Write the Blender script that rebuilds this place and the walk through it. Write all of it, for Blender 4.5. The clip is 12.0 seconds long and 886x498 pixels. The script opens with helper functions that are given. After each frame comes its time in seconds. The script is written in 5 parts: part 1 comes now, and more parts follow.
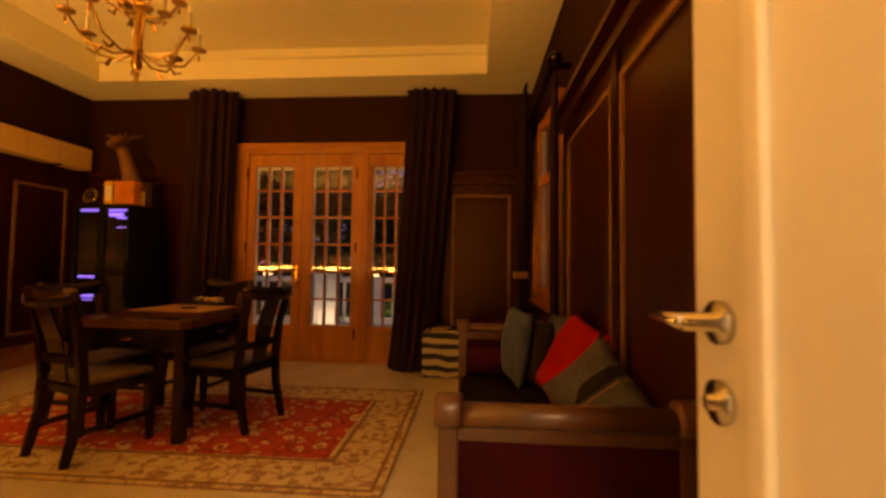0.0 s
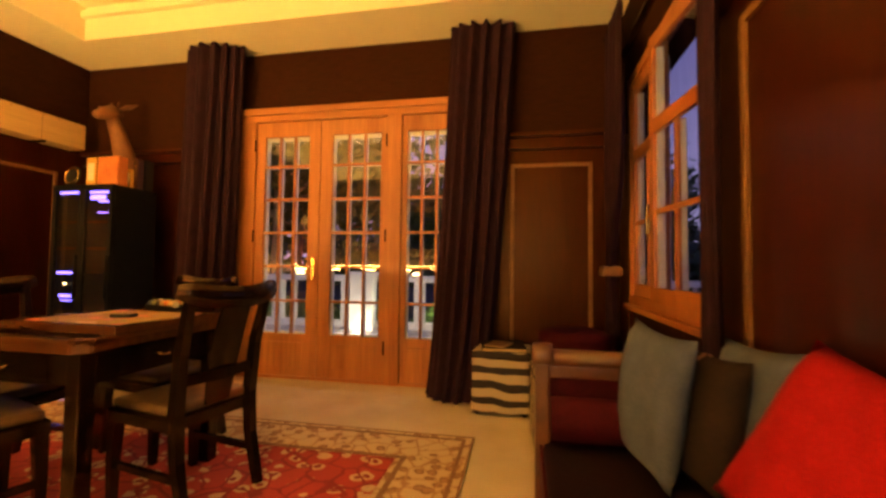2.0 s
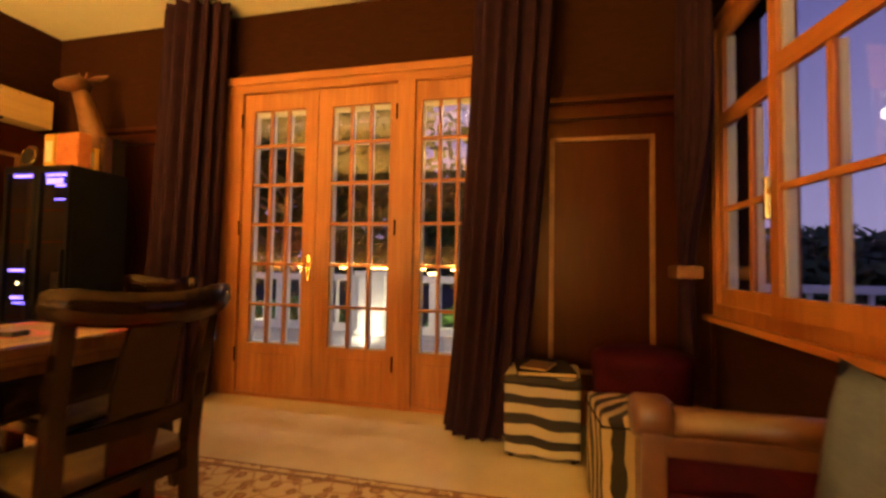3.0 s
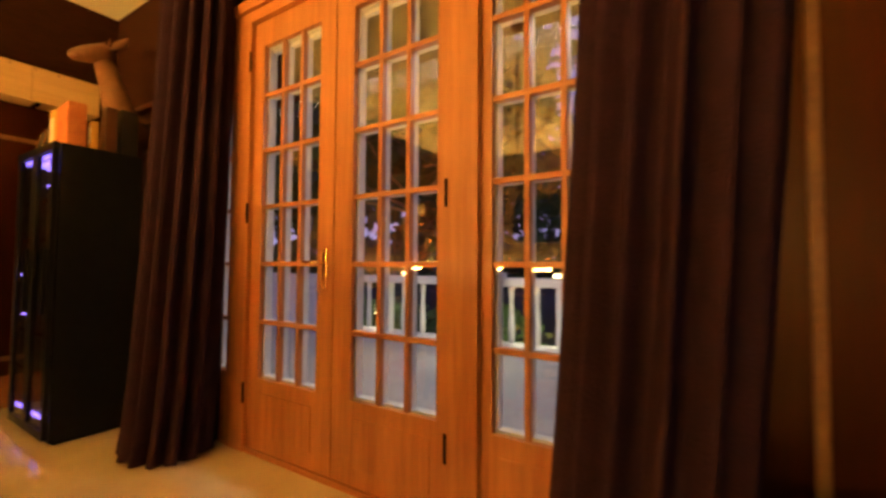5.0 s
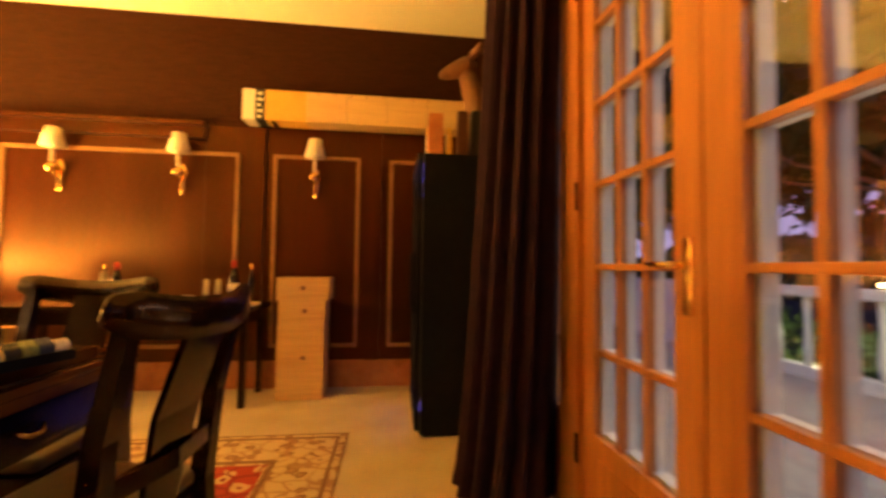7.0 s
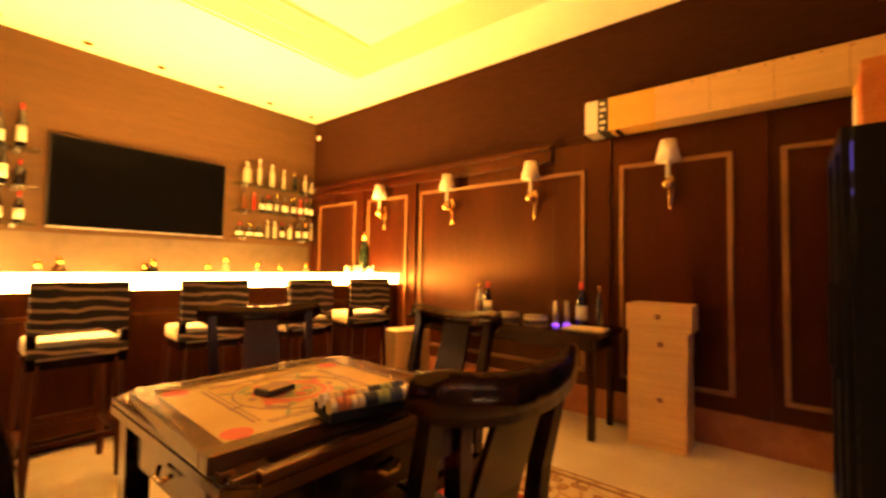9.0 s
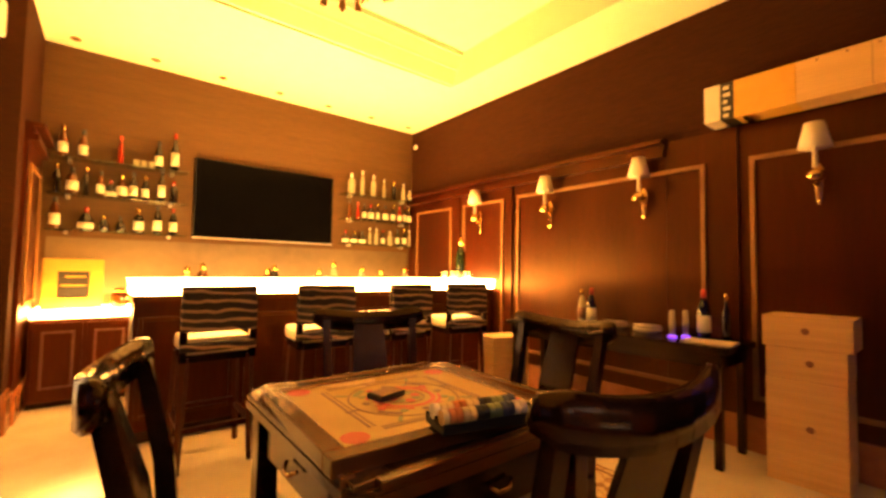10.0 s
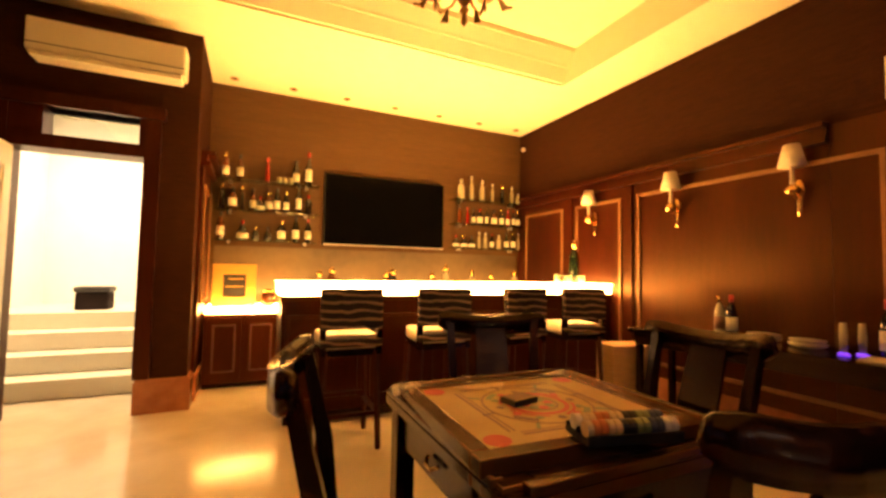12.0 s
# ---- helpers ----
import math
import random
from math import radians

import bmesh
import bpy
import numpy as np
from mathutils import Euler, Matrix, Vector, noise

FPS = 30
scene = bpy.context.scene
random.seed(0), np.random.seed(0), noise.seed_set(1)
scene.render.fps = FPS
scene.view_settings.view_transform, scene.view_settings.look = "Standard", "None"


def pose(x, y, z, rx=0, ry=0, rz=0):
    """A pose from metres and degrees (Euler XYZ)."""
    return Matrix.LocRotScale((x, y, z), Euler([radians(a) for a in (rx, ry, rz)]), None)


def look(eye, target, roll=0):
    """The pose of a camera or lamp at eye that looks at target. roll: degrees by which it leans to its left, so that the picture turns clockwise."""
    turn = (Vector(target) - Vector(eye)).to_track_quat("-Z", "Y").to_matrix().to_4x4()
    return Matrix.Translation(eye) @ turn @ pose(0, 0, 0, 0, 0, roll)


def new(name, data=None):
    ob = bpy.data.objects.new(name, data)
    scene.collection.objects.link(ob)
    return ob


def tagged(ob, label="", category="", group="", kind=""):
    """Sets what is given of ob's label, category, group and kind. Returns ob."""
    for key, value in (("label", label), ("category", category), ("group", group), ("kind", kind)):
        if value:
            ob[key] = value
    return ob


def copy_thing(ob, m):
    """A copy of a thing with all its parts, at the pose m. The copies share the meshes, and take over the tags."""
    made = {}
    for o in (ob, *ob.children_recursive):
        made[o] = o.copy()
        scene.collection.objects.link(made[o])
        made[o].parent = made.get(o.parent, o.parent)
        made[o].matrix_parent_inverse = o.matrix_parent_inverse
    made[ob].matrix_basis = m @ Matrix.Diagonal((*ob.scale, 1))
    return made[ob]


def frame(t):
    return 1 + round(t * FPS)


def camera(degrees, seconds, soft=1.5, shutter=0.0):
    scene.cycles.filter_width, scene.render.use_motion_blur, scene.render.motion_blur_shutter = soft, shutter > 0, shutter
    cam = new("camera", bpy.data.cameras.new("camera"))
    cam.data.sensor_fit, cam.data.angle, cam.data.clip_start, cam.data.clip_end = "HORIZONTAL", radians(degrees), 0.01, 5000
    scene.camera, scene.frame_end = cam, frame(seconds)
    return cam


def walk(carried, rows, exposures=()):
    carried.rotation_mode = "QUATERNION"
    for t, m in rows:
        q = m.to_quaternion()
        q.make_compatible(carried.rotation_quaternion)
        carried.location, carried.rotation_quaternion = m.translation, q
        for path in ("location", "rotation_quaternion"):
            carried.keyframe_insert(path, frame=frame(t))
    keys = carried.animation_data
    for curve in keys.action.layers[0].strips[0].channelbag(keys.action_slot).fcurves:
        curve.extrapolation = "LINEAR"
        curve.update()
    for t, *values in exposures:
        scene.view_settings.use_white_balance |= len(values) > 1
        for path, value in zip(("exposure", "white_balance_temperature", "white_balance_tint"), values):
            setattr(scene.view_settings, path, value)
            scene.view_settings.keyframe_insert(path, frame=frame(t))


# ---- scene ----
cam = camera(92.9, 12.0, soft=2.8, shutter=0.5)
PATH = [
    (0.0, pose(0.070, -0.354, 1.196, 92.40, -0.76, 4.08)),
    (0.5, pose(0.065, -0.040, 1.150, 92.28, -0.65, 5.65)),
    (1.0, pose(0.007, 0.288, 1.130, 92.53, -0.89, 6.30)),
    (1.5, pose(-0.030, 0.608, 1.122, 92.41, -0.72, 8.16)),
    (2.0, pose(-0.082, 0.910, 1.128, 92.44, -0.71, 10.77)),
    (2.5, pose(-0.206, 1.241, 1.118, 92.44, -0.86, 11.89)),
    (4.5, pose(-0.346, 2.893, 1.138, 91.93, -0.60, 23.63)),
    (5.0, pose(-0.446, 3.257, 1.110, 92.26, -0.34, 32.22)),
    (5.5, pose(-0.607, 3.529, 1.117, 91.87, -0.40, 42.57)),
    (6.0, pose(-0.741, 3.789, 1.109, 92.29, -0.70, 54.89)),
    (6.5, pose(-0.888, 3.951, 1.112, 92.27, -0.60, 69.14)),
    (7.0, pose(-1.064, 3.978, 1.108, 92.39, -0.78, 83.09)),
    (7.5, pose(-1.281, 3.979, 1.141, 92.30, -0.73, 96.90)),
    (9.5, pose(-1.407, 3.920, 1.246, 92.65, -1.11, 136.20)),
    (10.0, pose(-1.402, 3.887, 1.247, 92.81, -0.98, 141.53)),
    (10.5, pose(-1.400, 3.874, 1.255, 92.76, -0.91, 145.47)),
    (11.0, pose(-1.370, 3.858, 1.249, 92.89, -1.01, 149.09)),
    (11.5, pose(-1.347, 3.878, 1.264, 92.77, -0.82, 152.77)),
    (12.0, pose(-1.316, 3.860, 1.256, 92.96, -1.06, 155.49)),
]
walk(cam, PATH, exposures=[(0.0, -1.7, 8700, 33), (0.5, -0.95, 7350, 26), (1.5, -0.32, 6550, 19), (2.5, -0.26, 6500, 16), (4.5, -0.15, 6400, 14), (6.0, -0.03, 6550, 12), (7.0, -0.03, 6800, 13), (7.7, -0.2, 6900, 17), (9.5, -0.28, 7150, 29), (12.0, -1.12, 6600, 28)])

# ---- light ----
world = bpy.data.worlds.new("dusk")
scene.world = world
world.use_nodes = True
wn, wl = world.node_tree.nodes, world.node_tree.links
wbg = wn["Background"]
wgeo = wn.new("ShaderNodeTexCoord")
wsep = wn.new("ShaderNodeSeparateXYZ")
wramp = wn.new("ShaderNodeValToRGB")
wramp.color_ramp.elements[0].position, wramp.color_ramp.elements[0].color = 0.0, (0.42, 0.36, 0.62, 1)
wramp.color_ramp.elements[1].position, wramp.color_ramp.elements[1].color = 0.6, (0.09, 0.09, 0.34, 1)
wl.new(wgeo.outputs["Generated"], wsep.inputs[0])
wl.new(wsep.outputs["Z"], wramp.inputs[0])
wl.new(wramp.outputs[0], wbg.inputs["Color"])
wbg.inputs["Strength"].default_value = 1.35


def point_lamp(name, at, watts, color, radius):
    lamp = bpy.data.lights.new(name, "POINT")
    lamp.energy, lamp.color, lamp.shadow_soft_size = watts, color, radius
    lamp_ob = new(name, lamp)
    lamp_ob.location = at
    return lamp_ob


def area_lamp(name, eye, target, watts, color, w, h):
    lamp = bpy.data.lights.new(name, "AREA")
    lamp.shape, lamp.size, lamp.size_y, lamp.energy, lamp.color = "RECTANGLE", w, h, watts, color
    lamp_ob = new(name, lamp)
    lamp_ob.matrix_world = look(eye, target)
    return lamp_ob


CHAND = (-2.15, 2.21)
area_lamp("corridor_light", (0.25, -2.2, 3.2), (0.25, -2.2, 0), 285, (1.0, 0.79, 0.44), 0.7, 0.7)
point_lamp("terrace_spot_light", (-2.9, 7.75, 0.12), 25, (1.0, 0.82, 0.5), 0.05)
point_lamp("garden_spot_light", (-2.1, 9.25, 0.3), 110, (1.0, 0.95, 0.5), 0.08)
point_lamp("garden_spot_light", (-5.8, 9.3, 0.3), 55, (1.0, 0.95, 0.55), 0.08)
area_lamp("terrace_eave_light", (-2.5, 6.3, 2.85), (-2.5, 6.6, 0), 95, (0.95, 0.85, 0.72), 5.0, 0.4)

# ---- materials ----


def noise_mat(name, c1, c2, scale, rough, rough2=None, metal=0.0, bump=0.05, stretch=(1, 1, 1), detail=6.0, big=0.6, coat=0.0, spec=0.5, tint=(1, 1, 1)):
    m = bpy.data.materials.new(name)
    m.use_nodes = True
    n, l = m.node_tree.nodes, m.node_tree.links
    b = n["Principled BSDF"]
    tc, mp = n.new("ShaderNodeTexCoord"), n.new("ShaderNodeMapping")
    mp.inputs["Scale"].default_value = stretch
    l.new(tc.outputs["Object"], mp.inputs[0])
    fine, coarse = n.new("ShaderNodeTexNoise"), n.new("ShaderNodeTexNoise")
    fine.inputs["Scale"].default_value, fine.inputs["Detail"].default_value = scale, detail
    coarse.inputs["Scale"].default_value, coarse.inputs["Detail"].default_value = scale * 0.13, 3.0
    l.new(mp.outputs[0], fine.inputs["Vector"])
    l.new(mp.outputs[0], coarse.inputs["Vector"])
    mixf = n.new("ShaderNodeMix")
    mixf.inputs["Factor"].default_value = big
    l.new(fine.outputs["Fac"], mixf.inputs["A"])
    l.new(coarse.outputs["Fac"], mixf.inputs["B"])
    ramp = n.new("ShaderNodeValToRGB")
    ramp.color_ramp.elements[0].position, ramp.color_ramp.elements[0].color = 0.32, (*c1, 1)
    ramp.color_ramp.elements[1].position, ramp.color_ramp.elements[1].color = 0.68, (*c2, 1)
    l.new(mixf.outputs["Result"], ramp.inputs[0])
    l.new(ramp.outputs[0], b.inputs["Base Color"])
    rr = n.new("ShaderNodeMapRange")
    rr.inputs["To Min"].default_value, rr.inputs["To Max"].default_value = rough, rough if rough2 is None else rough2
    l.new(coarse.outputs["Fac"], rr.inputs["Value"])
    l.new(rr.outputs[0], b.inputs["Roughness"])
    b.inputs["Metallic"].default_value = metal
    b.inputs["Coat Weight"].default_value = coat
    b.inputs["Coat Roughness"].default_value = 0.08
    b.inputs["Specular IOR Level"].default_value = spec
    b.inputs["Specular Tint"].default_value = (*tint, 1)
    if bump:
        bp = n.new("ShaderNodeBump")
        bp.inputs["Strength"].default_value, bp.inputs["Distance"].default_value = bump, 0.01
        l.new(fine.outputs["Fac"], bp.inputs["Height"])
        l.new(bp.outputs[0], b.inputs["Normal"])
    return m


def glow_mat(name, color, strength):
    m = bpy.data.materials.new(name)
    m.use_nodes = True
    b = m.node_tree.nodes["Principled BSDF"]
    b.inputs["Base Color"].default_value = (*color, 1)
    b.inputs["Emission Color"].default_value = (*color, 1)
    b.inputs["Emission Strength"].default_value = strength
    return m


def glass_mat(name, color, rough=0.0, alpha=True):
    m = bpy.data.materials.new(name)
    m.use_nodes = True
    n, l = m.node_tree.nodes, m.node_tree.links
    out = n["Material Output"]
    tr, gl, mx, fr = n.new("ShaderNodeBsdfTransparent"), n.new("ShaderNodeBsdfGlossy"), n.new("ShaderNodeMixShader"), n.new("ShaderNodeLayerWeight")
    tr.inputs[0].default_value = (*color, 1)
    gl.inputs["Roughness"].default_value = rough
    pw, ma = n.new("ShaderNodeMath"), n.new("ShaderNodeMath")
    pw.operation, ma.operation = "POWER", "MULTIPLY_ADD"
    pw.inputs[1].default_value, ma.inputs[1].default_value, ma.inputs[2].default_value = 4.0, 0.75, 0.12
    l.new(fr.outputs["Facing"], pw.inputs[0])
    l.new(pw.outputs[0], ma.inputs[0])
    l.new(ma.outputs[0], mx.inputs[0])
    l.new(tr.outputs[0], mx.inputs[1])
    l.new(gl.outputs[0], mx.inputs[2])
    l.new(mx.outputs[0], out.inputs[0])
    return m


M_wall = noise_mat("brown_grasscloth", (0.022, 0.0075, 0.003), (0.048, 0.0165, 0.006), 60, 0.75, 0.85, bump=0.3, stretch=(1, 1, 9), big=0.4, spec=0.06)
M_barwall = noise_mat("brown_wood_veneer", (0.062, 0.030, 0.009), (0.095, 0.047, 0.015), 16, 0.5, 0.65, bump=0.08, stretch=(0.3, 1, 7), big=0.4, spec=0.25)
M_splash = noise_mat("beige_stone", (0.060, 0.040, 0.018), (0.115, 0.078, 0.036), 9, 0.35, 0.5, bump=0.02, detail=9)
M_mahog = noise_mat("mahogany_panel", (0.014, 0.0021, 0.0008), (0.043, 0.0064, 0.0018), 14, 0.27, 0.40, bump=0.02, stretch=(2.2, 2.2, 0.25), coat=0.0, spec=0.55, tint=(1.0, 0.50, 0.18))
M_mahog_dk = noise_mat("dark_mahogany", (0.022, 0.005, 0.0024), (0.052, 0.0115, 0.0045), 14, 0.3, 0.42, bump=0.03, stretch=(2.2, 2.2, 0.3), coat=0.0, spec=0.25, tint=(1.0, 0.55, 0.28))
M_gold = noise_mat("gilt_moulding", (0.16, 0.075, 0.022), (0.30, 0.15, 0.048), 40, 0.4, 0.55, metal=0.35, bump=0.1)
M_brass = noise_mat("polished_brass", (0.65, 0.40, 0.12), (0.85, 0.58, 0.22), 20, 0.14, 0.28, metal=1.0, bump=0.02)
M_bronze = noise_mat("antique_brass", (0.28, 0.15, 0.05), (0.58, 0.35, 0.13), 30, 0.25, 0.4, metal=1.0, bump=0.06)
M_ceil = noise_mat("cream_ceiling_paint", (0.81, 0.74, 0.50), (0.86, 0.79, 0.56), 8, 0.75, bump=0.02)
M_white = noise_mat("cream_gloss_door_paint", (0.72, 0.66, 0.54), (0.80, 0.75, 0.64), 7, 0.5, 0.62, bump=0.02, spec=0.3)
M_corr = noise_mat("white_wall_paint", (0.78, 0.76, 0.70), (0.84, 0.82, 0.76), 6, 0.7, bump=0.02)
M_pine = noise_mat("orange_varnished_pine", (0.26, 0.080, 0.017), (0.52, 0.21, 0.055), 11, 0.36, 0.5, bump=0.05, stretch=(3, 3, 0.22), coat=0.06)
M_pine_h = noise_mat("orange_varnished_pine_rail", (0.26, 0.080, 0.017), (0.52, 0.21, 0.055), 11, 0.36, 0.5, bump=0.05, stretch=(0.22, 0.22, 3), coat=0.06)
M_marble = noise_mat("cream_polished_marble", (0.52, 0.42, 0.28), (0.70, 0.60, 0.43), 3.0, 0.10, 0.2, bump=0.0, big=0.5, detail=10)
M_plinth = noise_mat("veined_brown_marble", (0.24, 0.085, 0.03), (0.46, 0.19, 0.08), 9, 0.2, 0.3, bump=0.02, detail=10)
M_curtain = noise_mat("aubergine_curtain_cloth", (0.015, 0.0055, 0.011), (0.031, 0.011, 0.020), 90, 0.75, 0.9, bump=0.3, spec=0.12)
M_velvet = noise_mat("crimson_velvet", (0.022, 0.0006, 0.003), (0.044, 0.0012, 0.006), 60, 0.7, 0.9, bump=0.2, spec=0.12)
M_velvet_dk = noise_mat("dark_wine_velvet", (0.005, 0.0007, 0.002), (0.011, 0.0014, 0.004), 60, 0.8, 0.95, bump=0.2, spec=0.12)
M_red = noise_mat("scarlet_cushion_cloth", (0.24, 0.006, 0.007), (0.34, 0.010, 0.010), 110, 0.8, 0.9, bump=0.25, spec=0.12)
M_blue = noise_mat("slate_blue_cushion_cloth", (0.052, 0.062, 0.10), (0.085, 0.10, 0.155), 120, 0.7, 0.85, bump=0.25, spec=0.12)
M_grey = noise_mat("grey_satin_cushion_cloth", (0.046, 0.043, 0.044), (0.088, 0.082, 0.079), 60, 0.5, 0.7, bump=0.2, spec=0.12)
M_choc = noise_mat("dark_cushion_cloth", (0.011, 0.007, 0.007), (0.025, 0.015, 0.013), 80, 0.8, 0.9, bump=0.2, spec=0.12)
M_orange = noise_mat("orange_embroidery", (0.45, 0.12, 0.03), (0.65, 0.24, 0.06), 70, 0.7, 0.8, bump=0.2)
M_ebony = noise_mat("black_lacquered_wood", (0.004, 0.0022, 0.0017), (0.010, 0.005, 0.0035), 16, 0.13, 0.26, bump=0.015, stretch=(2, 2, 0.4), coat=0.0, spec=0.35, tint=(1.0, 0.68, 0.45))
M_tablewood = noise_mat("dark_brown_table_wood", (0.034, 0.012, 0.004), (0.105, 0.040, 0.011), 12, 0.15, 0.26, bump=0.03, stretch=(0.4, 2.5, 1), coat=0.1, spec=0.4, tint=(1.0, 0.75, 0.5))
M_carved = noise_mat("carved_teak", (0.048, 0.017, 0.007), (0.118, 0.045, 0.018), 22, 0.3, 0.45, bump=0.08, stretch=(1, 1, 1), coat=0.2)
M_deer = noise_mat("tan_carved_wood", (0.14, 0.058, 0.02), (0.26, 0.115, 0.045), 14, 0.5, 0.65, bump=0.1)
M_crate = noise_mat("pale_pine_crate", (0.52, 0.31, 0.115), (0.70, 0.46, 0.19), 10, 0.55, 0.7, bump=0.06, stretch=(1.2, 0.25, 4))
M_crate_y = noise_mat("yellow_box_card", (0.62, 0.33, 0.04), (0.72, 0.42, 0.07), 10, 0.5, 0.6, bump=0.02)
M_crate_w = noise_mat("white_box_card", (0.70, 0.64, 0.50), (0.78, 0.72, 0.58), 10, 0.5, 0.6, bump=0.02)
M_ink = noise_mat("black_print", (0.012, 0.011, 0.010), (0.02, 0.018, 0.016), 20, 0.5, bump=0.0)
M_black = noise_mat("black_plastic", (0.006, 0.006, 0.007), (0.012, 0.012, 0.013), 20, 0.35, 0.5, bump=0.0, spec=0.12)
M_screen = noise_mat("dark_glass_screen", (0.0012, 0.0012, 0.0016), (0.002, 0.002, 0.0026), 6, 0.08, 0.15, bump=0.0, spec=0.05)
M_seat = noise_mat("tan_leather_seat", (0.055, 0.031, 0.011), (0.15, 0.090, 0.030), 20, 0.4, 0.55, bump=0.1)
M_cream = noise_mat("cream_leather", (0.55, 0.46, 0.32), (0.68, 0.58, 0.42), 30, 0.4, 0.55, bump=0.1)
M_paper = noise_mat("cream_board_surface", (0.60, 0.42, 0.18), (0.76, 0.56, 0.26), 7, 0.2, 0.32, bump=0.01, detail=10)
M_print_r = noise_mat("red_print", (0.50, 0.035, 0.02), (0.60, 0.06, 0.03), 20, 0.4, bump=0.0)
M_print_b = noise_mat("brown_print", (0.16, 0.07, 0.04), (0.24, 0.11, 0.06), 20, 0.4, bump=0.0)
M_print_g = noise_mat("green_print", (0.16, 0.19, 0.07), (0.24, 0.27, 0.10), 20, 0.4, bump=0.0)
M_glass = glass_mat("window_glass", (0.94, 0.95, 0.96))
M_shelf = glass_mat("shelf_glass", (0.70, 0.80, 0.76))
M_steel = noise_mat("brushed_steel", (0.45, 0.43, 0.40), (0.60, 0.58, 0.54), 30, 0.25, 0.35, metal=1.0, bump=0.02)
M_terrace = noise_mat("grey_terrace_stone", (0.26, 0.25, 0.25), (0.38, 0.37, 0.36), 5, 0.6, 0.75, bump=0.06)
M_balus = noise_mat("white_painted_rail", (0.70, 0.69, 0.66), (0.80, 0.79, 0.76), 8, 0.55, bump=0.03)
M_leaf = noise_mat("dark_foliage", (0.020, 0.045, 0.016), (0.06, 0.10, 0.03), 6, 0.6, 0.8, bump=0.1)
# lighter copy of dark_foliage: the spotlights' brightening is put into the leaf colour
M_leaf_lit = noise_mat("shrub_leaves_lit_tone", (0.05, 0.10, 0.02), (0.12, 0.20, 0.04), 9, 0.5, 0.7, bump=0.1)
M_bark = noise_mat("pale_bark", (0.16, 0.13, 0.10), (0.28, 0.23, 0.18), 9, 0.8, bump=0.3)
M_soil = noise_mat("dark_lawn", (0.020, 0.030, 0.014), (0.045, 0.055, 0.022), 5, 0.9, bump=0.3)
M_shade = noise_mat("cream_lamp_shade", (0.78, 0.69, 0.52), (0.85, 0.77, 0.60), 60, 0.8, bump=0.1)
M_onyx = glow_mat("backlit_onyx", (1.0, 0.62, 0.16), 95.0)
M_onyx_soft = glow_mat("softly_lit_onyx", (1.0, 0.62, 0.16), 40.0)
M_onyx_front = glow_mat("backlit_onyx_front", (1.0, 0.62, 0.16), 120.0)
M_led = glow_mat("blue_violet_led", (0.22, 0.15, 1.0), 8.0)
M_violet = glow_mat("violet_candle_glow", (0.20, 0.06, 1.0), 2.2)
M_spotglow = glow_mat("warm_lamp_lens", (1.0, 0.70, 0.30), 14.0)
M_chrome = noise_mat("satin_nickel", (0.50, 0.45, 0.38), (0.62, 0.56, 0.48), 25, 0.2, 0.3, metal=1.0, bump=0.0)


def onyx_pattern(mat):
    n, l = mat.node_tree.nodes, mat.node_tree.links
    b = n["Principled BSDF"]
    tc, ns, rp = n.new("ShaderNodeTexCoord"), n.new("ShaderNodeTexNoise"), n.new("ShaderNodeValToRGB")
    ns.inputs["Scale"].default_value, ns.inputs["Detail"].default_value = 3.5, 8
    ns.inputs["Distortion"].default_value = 1.2
    rp.color_ramp.elements[0].position, rp.color_ramp.elements[0].color = 0.3, (0.85, 0.30, 0.035, 1)
    rp.color_ramp.elements[1].position, rp.color_ramp.elements[1].color = 0.6, (1.0, 0.60, 0.14, 1)
    l.new(tc.outputs["Object"], ns.inputs["Vector"])
    l.new(ns.outputs["Fac"], rp.inputs[0])
    l.new(rp.outputs[0], b.inputs["Emission Color"])
    l.new(rp.outputs[0], b.inputs["Base Color"])


onyx_pattern(M_onyx)
onyx_pattern(M_onyx_front)
onyx_pattern(M_onyx_soft)


def zebra_mat(name, pale, scale, upright=False, edge=0.46):
    m = bpy.data.materials.new(name)
    m.use_nodes = True
    n, l = m.node_tree.nodes, m.node_tree.links
    b = n["Principled BSDF"]
    tc, wv, rp = n.new("ShaderNodeTexCoord"), n.new("ShaderNodeTexWave"), n.new("ShaderNodeValToRGB")
    mp = n.new("ShaderNodeMapping")
    mp.inputs["Rotation"].default_value = (radians(4), radians(3), radians(45) if upright else 0)
    wv.wave_type, wv.bands_direction = "BANDS", "X" if upright else "Z"
    wv.inputs["Scale"].default_value, wv.inputs["Distortion"].default_value = scale, 5.0
    wv.inputs["Detail"].default_value, wv.inputs["Detail Scale"].default_value = 1.5, 0.9
    rp.color_ramp.elements[0].position, rp.color_ramp.elements[0].color = edge, (0.012, 0.009, 0.009, 1)
    rp.color_ramp.elements[1].position, rp.color_ramp.elements[1].color = edge + 0.08, (*pale, 1)
    l.new(tc.outputs["Object"], mp.inputs[0])
    l.new(mp.outputs[0], wv.inputs["Vector"])
    l.new(wv.outputs["Fac"], rp.inputs[0])
    l.new(rp.outputs[0], b.inputs["Base Color"])
    b.inputs["Roughness"].default_value = 0.75
    hair = n.new("ShaderNodeTexNoise")
    hair.inputs["Scale"].default_value = 180
    bp = n.new("ShaderNodeBump")
    bp.inputs["Strength"].default_value = 0.25
    l.new(hair.outputs["Fac"], bp.inputs["Height"])
    l.new(bp.outputs[0], b.inputs["Normal"])
    return m


